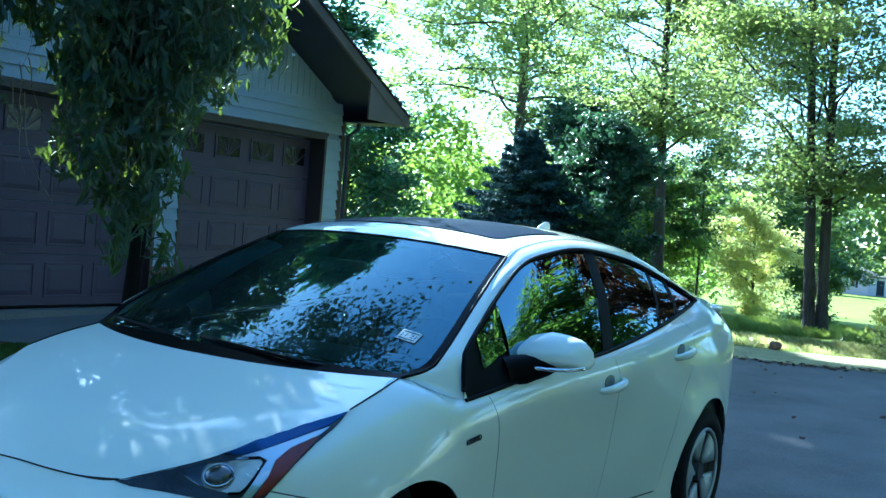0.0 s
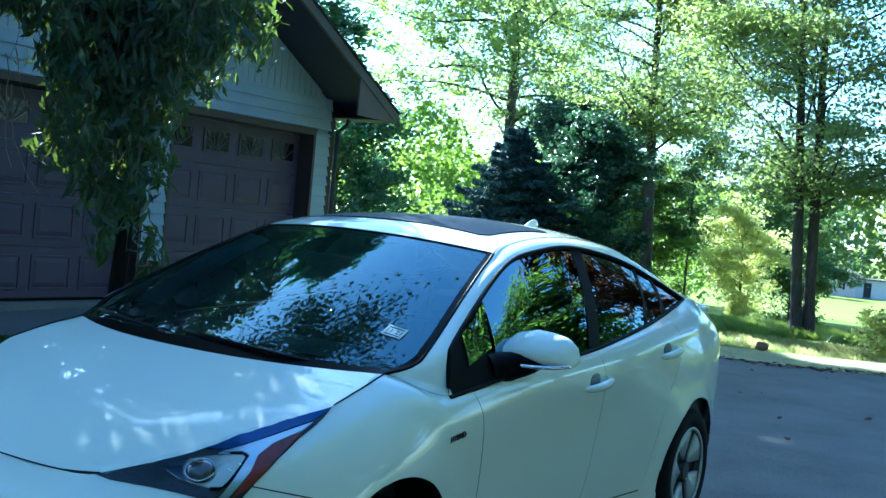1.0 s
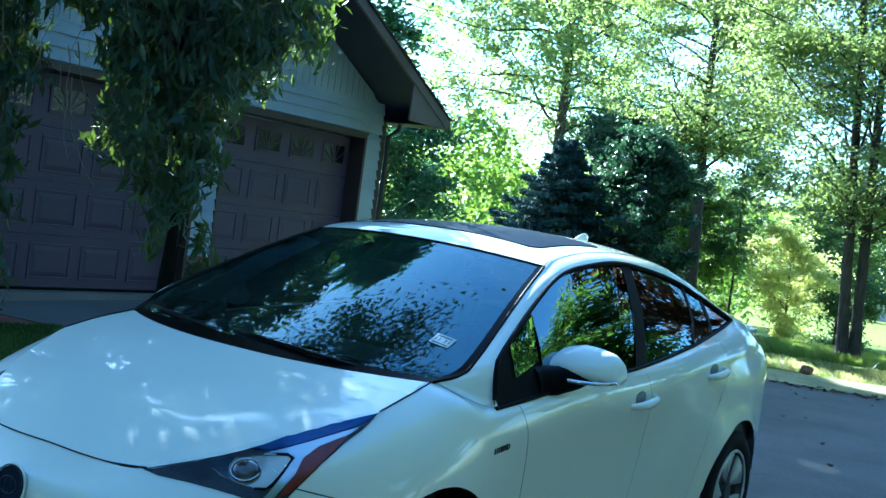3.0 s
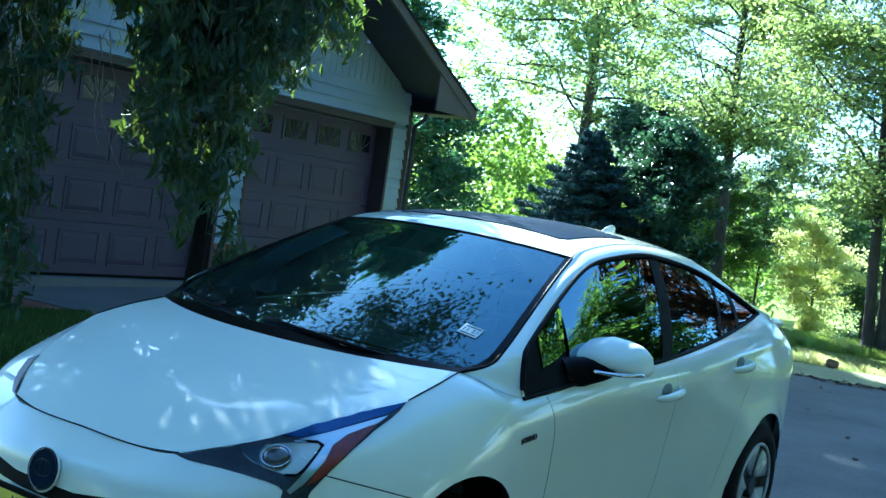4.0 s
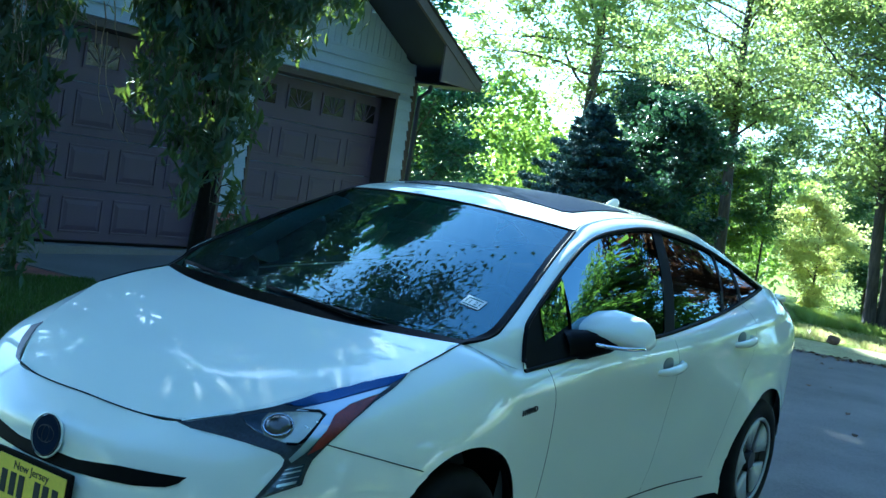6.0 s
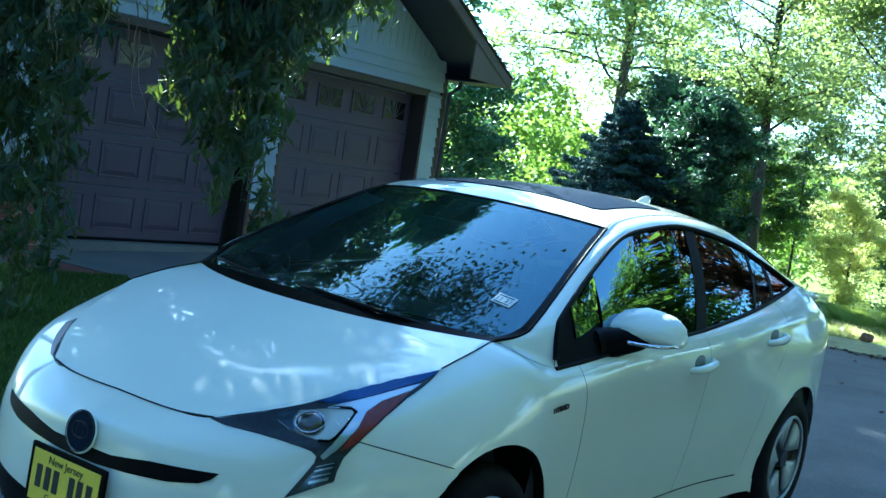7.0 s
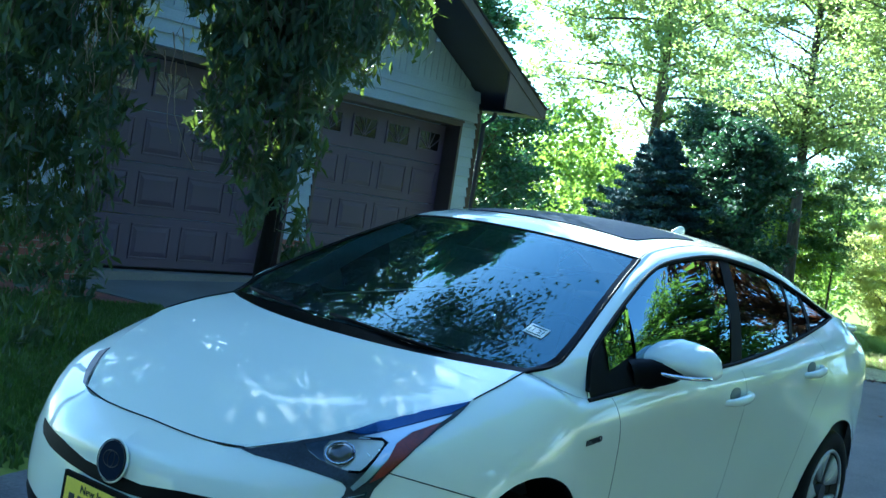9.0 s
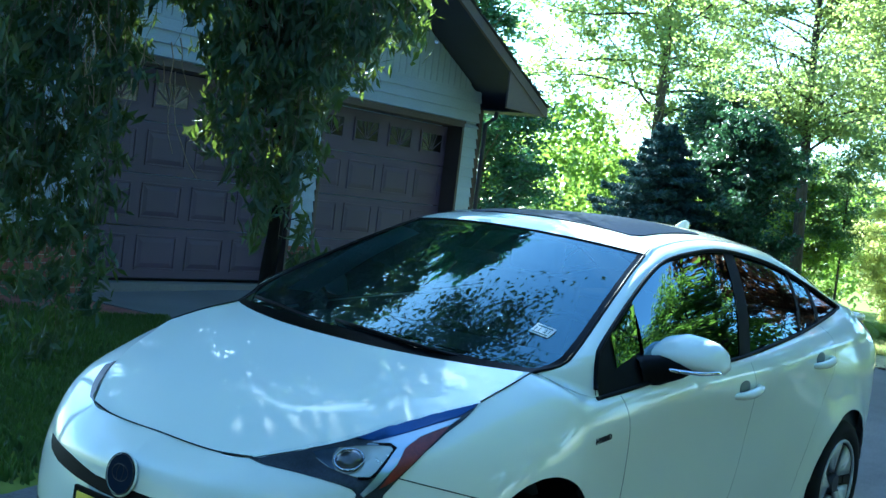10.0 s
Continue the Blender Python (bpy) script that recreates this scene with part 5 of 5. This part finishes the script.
def weeping_tree():
    """The weeping tree between the car and the garage, its strands hanging in front of the doors."""
    rng = np.random.default_rng(7)
    x, y = -2.95, 3.36
    z0 = plane_z(x, y)
    root = tagged(new("weeping_tree"), "weeping tree with narrow drooping leaves, before the garage", "tree")
    trunk = spline(((x + .05, y + .05, z0 - .1), (x + .06, y + .03, z0 + .6), (x + .07, y + .06, z0 + 1.3), (x + .04, y - .06, z0 + 2.1), (x - .02, y - .12, z0 + 2.9)), 20)
    tube("trunk", trunk, np.linspace(.055, .045, 20).tolist(), M_DARKBARK, root, "dark crooked trunk", 12)
    tv, tf, leaf, nodes = [], [], [], []
    top = trunk[-1]
    # the crown is a long oval, from south-west over the trunk to a shorter north-east side
    along, deep = np.array((.695, .719, 0)), np.array((-.719, .695, 0))
    base = np.array((x, y, 0))
    for i in range(34):
        s = WEEP_FROM + (WEEP_TO - WEEP_FROM) * (i + rng.uniform(0, 1)) / 34
        end = base + along * s + deep * rng.uniform(-.75, .75) + (0, 0, float(np.interp(s, (-2.2, -1, 0, 1), (2.65, 3.0, 3.1, 2.75))) + rng.uniform(-.1, .2))
        limb = spline((top - (0, 0, rng.uniform(0, .8)), (top * .55 + end * .45) + (0, 0, rng.uniform(.25, .6)), end), 12)
        v, q = tube_data(limb, np.linspace(.030, .007, 12).tolist(), 6)
        mesh_object("limb", v, q, M_DARKBARK, root, smooth=True)
        nodes += list(limb[3:])
    nodes = np.array(nodes)
    for i in range(STRANDS):
        s = rng.uniform(WEEP_FROM, WEEP_TO) if i < 265 else rng.uniform(-.2, .24)
        full = float(np.interp(s, [k[0] for k in WEEP], [k[2] for k in WEEP]))
        if rng.uniform() > full:
            continue
        depth = rng.uniform(-.8, .8) if i < 265 else rng.uniform(-.75, -.2)
        wide = (8.0 + depth) / 8.0
        low = 1.55 + (float(np.interp(s, [k[0] for k in WEEP], [k[1] for k in WEEP])) - 1.55) * wide
        p = base + along * s * wide + deep * depth
        near = nodes[np.argmin(((nodes - (p + np.array((0, 0, 2.9)))) ** 2).sum(1))]
        p = p * .82 + near * .18
        p[2] = min(near[2] + .05, 3.15) - rng.uniform(0, .25)
        if rng.uniform() < .30:
            p[2] -= rng.uniform(.1, .7)
        length = p[2] - low - (rng.uniform(0, .25) if rng.uniform() < .22 else rng.uniform(.2, 1.9))
        if length < .2:
            length = rng.uniform(.2, .4)
            p[2] = max(p[2], low + length)
        out = rng.normal(size=2) * .06
        sway = rng.normal(size=2) * .05
        n = 8
        twig = spline((near, near * .5 + p * .5 + (0, 0, .06), p), 5)
        hang = [p + np.array((out[0] * k + sway[0] * math.sin(k * 3.0), out[1] * k + sway[1] * math.sin(k * 3.0), -length * k)) + rng.normal(size=3) * (.018, .018, 0) for k in np.linspace(0, 1, n)]
        st = np.array(hang)
        v, q = tube_data(list(twig[:-1]) + hang, np.linspace(.0042, .0013, n + 4).tolist(), 4)
        tf += [tuple(t + len(tv) for t in f) for f in q]
        tv += v
        bare = full < .5 and rng.uniform() < .45
        m = int(length * (10 if bare else 84))
        buds = rng.uniform(.0, 1.02, max(2, int(length * 4.5)))
        k = buds[rng.integers(0, len(buds), m)]
        c = np.stack([np.interp(k, np.linspace(0, 1, n), st[:, i2]) for i2 in range(3)], 1) + rng.normal(size=(m, 3)) * (.055, .055, .04) - (0, 0, .03)
        leaf.append(c)
        if not bare:
            m = 24
            leaf.append(p + rng.normal(size=(m, 3)) * (.09, .09, .07))
    # the dome of the crown, dense and close over the limbs
    for i in range(430):
        s, d = rng.uniform(-1.75, .34), rng.uniform(-.85, .85)
        top_z = 3.1 + 1.55 * math.sqrt(max(.02, 1 - (abs(s + .68) / 1.10) ** 2.6)) * math.sqrt(max(.1, 1 - (d / 1.0) ** 2))
        p = base + along * s + deep * d + (0, 0, rng.uniform(3.0, top_z))
        m = int(rng.uniform(18, 42))
        fall = rng.uniform(.12, .40)
        leaf.append(p + np.stack([rng.normal(size=m) * .07, rng.normal(size=m) * .07, -rng.uniform(0, fall, m)], 1))
    # a low sprig beside the trunk
    for i in range(9):
        p = base + along * rng.uniform(.20, .36) + deep * rng.uniform(-.15, .05) + (0, 0, rng.uniform(1.02, 1.32))
        leaf.append(p + np.stack([rng.normal(size=14) * .03, rng.normal(size=14) * .03, -rng.uniform(0, .2, 14)], 1))
    v, q = tube_data(spline((trunk[5], base + along * .15 + (0, 0, 1.22), base + along * .30 + (0, 0, 1.30)), 6), np.linspace(.008, .003, 6).tolist(), 5)
    mesh_object("limb", v, q, M_DARKBARK, root, smooth=True)
    # bare pale twigs in the thin part of the crown
    bv, bf = [], []
    for i in range(20):
        s = rng.uniform(-1.35, -.55)
        p = base + along * s + deep * rng.uniform(-.7, .3) + (0, 0, rng.uniform(2.1, 2.9))
        length, curl = rng.uniform(.25, .75), rng.normal(size=2) * .13
        line = [p + np.array((curl[0] * k * k + rng.normal() * .008, curl[1] * k * k + rng.normal() * .008, -length * k)) for k in np.linspace(0, 1, 7)]
        v, q = tube_data(line, np.linspace(.0045, .002, 7).tolist(), 4)
        bf += [tuple(t + len(bv) for t in f) for f in q]
        bv += v
    tagged(mesh_object("bare_twig", bv, bf, M_PALETWIG, root, "pale bare twigs"), kind="stuff")
    tagged(mesh_object("strand", tv, tf, M_TWIG, root), kind="stuff")
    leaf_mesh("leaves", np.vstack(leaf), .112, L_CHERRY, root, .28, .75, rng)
    return root


def forest(name, label, spots, leaves, size, material, seed):
    """A far wood: crowns of many leaf clumps over a belt of ground."""
    rng = np.random.default_rng(seed)
    pts = []
    for x, y, r, h in spots:
        z0 = ground_z(x, y)
        m = int(leaves * r * h)
        u = rng.normal(size=(m, 3))
        u /= np.linalg.norm(u, axis=1, keepdims=True)
        u *= rng.uniform(.55, 1.0, (m, 1)) ** .5
        lump = 1 + .22 * np.sin(u[:, 0] * 7 + x) * np.sin(u[:, 1] * 6 + y) + .18 * np.sin(u[:, 2] * 9 + x + y)
        pts.append(np.array((x, y, z0 + h * .5)) + u * lump[:, None] * (r, r, h * .52))
    return tagged(leaf_mesh(name, np.vstack(pts), size, material, None, .7, .0, rng, flat=.3), label, "woods", kind="stuff")


def grass(name, label, region, count, height, seed, material=None):
    """Blades over a region given as corner, two edges and a test."""
    rng = np.random.default_rng(seed)
    (x0, y0), (ux, uy), (vx, vy) = region
    a, b = rng.uniform(size=count), rng.uniform(size=count)
    x, y = x0 + ux * a + vx * b, y0 + uy * a + vy * b
    z = np.array([ground_z(p, q) for p, q in zip(x, y)])
    h = height * rng.uniform(.45, 1.3, count)
    c = np.stack([x, y, z + h * .42], 1)
    way = np.stack([rng.normal(size=count) * .28, rng.normal(size=count) * .28, np.ones(count)], 1)
    side = np.stack([np.cos(a * 97), np.sin(a * 97), np.zeros(count)], 1) * (.012 + height * .02)
    p = np.stack([c - way * h[:, None] * .5 - side, c - way * h[:, None] * .5 + side, c + way * h[:, None] * .5], 1).reshape(-1, 3)
    fs = np.arange(count * 3).reshape(-1, 3)
    me = bpy.data.meshes.new(name)
    me.vertices.add(count * 3)
    me.vertices.foreach_set("co", p.astype(np.float32).ravel())
    me.loops.add(count * 3)
    me.loops.foreach_set("vertex_index", fs.astype(np.int32).ravel())
    me.polygons.add(count)
    me.polygons.foreach_set("loop_start", (np.arange(count) * 3).astype(np.int32))
    me.update(calc_edges=True)
    me.materials.append(material or L_GRASS)
    return tagged(new(name, me), label, "grass", kind="stuff")


weeping_tree()
broad_tree("tall tree with twin dark trunks and airy sunlit leaves", -1.53, 15.4, 8.5, .088, 2.9, .22, 92000, .066, L_LIME, 11, lean=(-.035, -.035), trunks=2, limb_count=40, layers=.20, spray=.27)
broad_tree("slender tree with a straight dark trunk and light leaves", -5.45, 19.3, 9.8, .12, 2.7, .33, 74000, .07, L_LIME, 12, lean=(-.05, -.05), limb_count=30, layers=.20, spray=.27)
spruce("dense blue-green spruce in shade", -6.5, 15.6, 2.8, 3.7, 13, 70000)
broad_tree("dark leafy tree beside the spruce", -5.35, 16.2, 3.3, .08, 1.2, .06, 34000, .077, L_DUSK, 19, limb_count=24, patchy=.9)
broad_tree("large sunlit oak behind the drive", -18.3, 37.6, 18.6, .26, 7.8, .31, 64000, .183, L_LIME, 14, limb_count=36)
broad_tree("leafy deep green tree behind the garage", -11.6, 17.6, 4.0, .12, 2.2, .05, 28000, .10, L_DEEP, 15, limb_count=26)
broad_tree("tall dark tree above the garage roof", -17.7, 23.6, 13, .22, 2.7, .15, 22000, .186, L_DEEP, 16, limb_count=24)
broad_tree("bushy light green shrub at the meadow's edge", -3.65, 19.3, 2.1, .03, 1.1, .03, 22000, .05, L_BUSH, 17, limb_count=26)
broad_tree("light green sapling among the shrubs", -7.4, 23.5, 3.8, .04, 1.6, .05, 30000, .07, L_OAK, 18, limb_count=26)
for k, (tx, ty, th) in enumerate(((-7.35, 19.6, 3.0), (-7.5, 22.6, 3.6), (-3.7, 23.0, 4.0), (-6.35, 24.0, 5.2))):
    broad_tree("leafy young tree in the undergrowth", tx, ty, th, .032, 1.5, (.04, .04, .06, .36)[k], 24000, .07, (L_OAK, L_MID, L_MID, L_MID)[k], 70 + k, limb_count=22, group="young trees in the undergrowth")
broad_tree("round tree standing by the far houses", -36.2, 147.0, 8.2, .22, 2.9, .12, 9000, .36, L_FAR, 75, limb_count=20)
broad_tree("deep green tree rising behind the spruce", -7.0, 19.8, 4.6, .09, 1.6, .44, 30000, .088, L_DUSK, 28, limb_count=26)
broad_tree("low sunlit bush in the tall grass", -.2, 13.9, .62, .03, .42, .03, 3500, .045, L_BUSH, 20, limb_count=18)
# Hidden trees, added to keep direct sun off the car and drive.
for k, (tx, ty) in enumerate(((-18.8, 6.0), (-20.1, 9.9), (-16.1, 16.1), (-18.95, 20.2), (-22.5, 22.9))):
    broad_tree("unseen tall tree added west of the garage to block sun", tx, ty, (23, 27, 24, 26, 28)[k], .25, (4.0, 2.8, 2.6, 3.6, 2.6)[k], (.50, .34, .47, .51, .60)[k], (22000, 58000, 22000, 31000, 15000)[k], .272, L_DEEP, 40 + k, limb_count=26, group="shade trees west of the garage")
# Out of view; its crown only shows as a dark reflection on the car.
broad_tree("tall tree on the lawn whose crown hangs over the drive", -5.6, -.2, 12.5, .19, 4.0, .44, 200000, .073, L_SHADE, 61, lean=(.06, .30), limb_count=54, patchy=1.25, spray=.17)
broad_tree("russet-leaved tree beyond the drive's open side", 2.65, 17.0, 9.5, .15, 2.9, .16, 26000, .205, L_RED, 60, limb_count=26)
# Unseen trees, added to dim the side light on doors and bumper.
for k, (tx, ty, th) in enumerate(((6.2, 15.5, 9.5), (9.5, 18.5, 10.5), (10.5, 10, 16), (10.5, 4, 16), (10.5, -2.5, 16), (15, 7, 17), (15, .5, 17), (14.5, -6, 17), (5.5, -13, 12), (-4, -13, 11), (1.0, -16, 13), (10.5, -11, 14), (-9.5, -9, 12))):
    broad_tree("unseen leafy tree added along the open side of the drive", tx, ty, th, .2, 3.2 if k < 2 else 4.4, .30 if k < 2 else .06, 20000 if k < 2 else 18000, .178 if k < 2 else .55, L_OAK if k < 4 else L_DEEP, 50 + k, limb_count=24, group="trees along the drive")
forest("far_woods", "sunlit woods along the meadow's far side", [(-106 + 9.6 * i + (i % 3) * 3, 184 + 9 * math.sin(i * 1.7) + i * 1.4, 8.0, 16 + 4 * math.sin(i * 2.3)) for i in range(24)], 22, 1.12, L_FAR, 21)
forest("near_woods", "green woods behind the garage and drive", [(-28 + 3.6 * i, 38 + 4 * math.sin(i * 2.1), 2.8, 5.4 + 1.0 * math.sin(i * 1.3)) for i in range(5)], 360, .22, L_OAK, 22)
# The drive woods are an addition and stand out of view.
forest("drive_woods", "unseen green woods added beyond the drive's open side", [(1.8 + 3.2 * i, 25 + 2 * math.sin(i * 2.0), 2.4, 3.2 + .6 * math.sin(i)) for i in range(5)], 500, .18, L_FAR, 23)
grass("meadow_edge_grass", "tall bright grass and weeds beyond the drive", ((-5.5, 13.0), (18, 7.0), (-.7, 1.6)), 44000, .11, 31)
grass("verge_grass", "short sunlit grass beside the drive", ((-4.5, 11.3), (16, 6.2), (-.6, 1.5)), 22000, .05, 33, L_SUNLITDRY)
grass("lawn_grass", "shade-darkened lawn grass round the weeping tree's foot", ((-1.95, 1.15), (-.75, 2.6), (-1.5, .3)), 30000, .07, 34, L_LAWN)
grass("lawn_grass", "shade-darkened lawn grass between path and drive", ((-3.3, 3.9), (-1.93, .66), (-.35, -.85)), 24000, .07, 35, L_LAWN)
grass("lawn_grass", "short shade-darkened lawn grass under the weeping tree", ((-1.72, .95), (-3.55, 3.3), (-6, -4.5)), 72000, .07, 32, L_LAWN)


# ---- the far side of the meadow ----
def far_house():
    """The small pale house across the meadow, its gable end and a white wing beside it."""
    x, y = -31.7, 156.0
    z = ground_z(x, y) - .05
    h = tagged(new("house"), "small pale pink house with a dark roof across the meadow", "house")
    wd, dp, ht = 3.6, 7.0, 2.6
    bm = bmesh.new()
    slanted(bm, [(-wd / 2, 0), (wd / 2, 0), (wd / 2, ht), (0, ht + .75), (-wd / 2, ht)], -dp / 2, dp / 2)
    part("wall", bm, M_PINKWALL, h, "pale pink gable walls")
    bm = bmesh.new()
    slanted(bm, [(-wd / 2 - .4, ht - .12), (0, ht + .72), (wd / 2 + .4, ht - .12), (wd / 2 + .4, ht + .02), (0, ht + .9), (-wd / 2 - .4, ht + .02)], -dp / 2 - .4, dp / 2 + .4)
    part("roof", bm, M_FASCIA, h, "grey-brown roof")
    bm = bmesh.new()
    box(bm, (wd / 2, -dp / 2 + .6, 0), (wd / 2 + 5.5, dp / 2, 2.3), .02)
    wing = part("wing", bm, M_WHITEHOUSE, h, "white wing")
    box_part("wing_roof", (wd / 2 - .02, -dp / 2 + .3, 2.3), (wd / 2 + 5.8, dp / 2 + .3, 2.5), M_FASCIA, wing)
    w = box_part("window", (-.75, -dp / 2 - .05, .95), (.55, -dp / 2 + .02, 2.1), M_WHITEHOUSE, h, "window with dark shutters", .01)
    box_part("pane", (-.40, -dp / 2 - .07, 1.05), (.20, -dp / 2 - .02, 2.0), M_GLASSPANE, w)
    for sx in (-.75, .40):
        box_part("shutter", (sx - .14, -dp / 2 - .06, .92), (sx + .14, -dp / 2 - .01, 2.13), M_GAP, w)
    door = box_part("door", (wd / 2 + .9, -dp / 2 + .54, 0), (wd / 2 + 1.8, -dp / 2 + .62, 2.0), M_GAP, h, "dark door")
    box_part("step", (wd / 2 + .8, -dp / 2 - .1, -.05), (wd / 2 + 1.9, -dp / 2 + .54, .18), M_CONCRETE, door)
    h.matrix_world = pose(x, y, z, 0, 0, 6)


def far_car(label, x, y, turn, paint):
    c = tagged(new("parked_car"), label, "car")
    bm = bmesh.new()
    slanted(bm, [(-2.1, .35), (2.1, .35), (2.15, .75), (1.2, .88), (.6, 1.38), (-1.2, 1.40), (-1.9, .92), (-2.15, .8)], -.85, .85)
    bmesh.ops.bevel(bm, geom=bm.edges[:], offset=.06, segments=2, affect="EDGES")
    part("body", bm, paint, c)
    for wx in (-1.3, 1.3):
        for wy in (-.8, .8):
            bm = bmesh.new()
            bmesh.ops.create_cone(bm, cap_ends=True, segments=20, radius1=.33, radius2=.33, depth=.2, matrix=Matrix.Translation((wx, wy, .33)) @ Matrix.Rotation(math.pi / 2, 4, "X"))
            part("wheel", bm, M_RUBBER, c)
    c.matrix_world = pose(x, y, ground_z(x, y), 0, 0, turn)


far_house()
far_car("red car parked across the meadow", -34.4, 152.5, 20, M_REDCAR)
far_car("white car parked across the meadow", -41.6, 149.0, 10, M_WHITEHOUSE)


def fallen_stone(x, y):
    """A brown rough stone at the drive's edge."""
    rng = random.Random(5)
    bm = bmesh.new()
    bmesh.ops.create_icosphere(bm, subdivisions=2, radius=.07)
    for v in bm.verts:
        v.co = Vector((v.co.x * 1.25, v.co.y, v.co.z * .9)) * rng.uniform(.8, 1.15)
    ob = part("stone", bm, M_STONE, None, "rough brown stone at the edge of the drive")
    tagged(ob, category="stone")
    ob.location = (x, y, plane_z(x, y) + .05)


fallen_stone(-1.26, 12.45)


def leaf_litter():
    """Dry brown leaves and bits, thick along the drive's edge and thin over the asphalt."""
    rng = np.random.default_rng(77)
    k = rng.uniform(0, 1, 900)
    x = np.interp(k, (0, .42, 1), (-3.0, .33, 6.0)) + rng.normal(size=900) * .10
    y = np.interp(k, (0, .28, .42, 1), (10.68, 11.05, 11.76, 13.95)) + rng.normal(size=900) * .09
    x = np.append(x, rng.uniform(-1.0, 5.5, 40))
    y = np.append(y, rng.uniform(6.0, 12.0, 40))
    z = np.array([plane_z(a, b) for a, b in zip(x, y)]) + .024
    ob = leaf_mesh("leaf_litter", np.stack([x, y, z], 1), .055, L_LITTER, None, .7, 0, rng, flat=.93)
    tagged(ob, "dry brown leaves and bits strewn along the drive's edge", "leaves", kind="stuff")


leaf_litter()
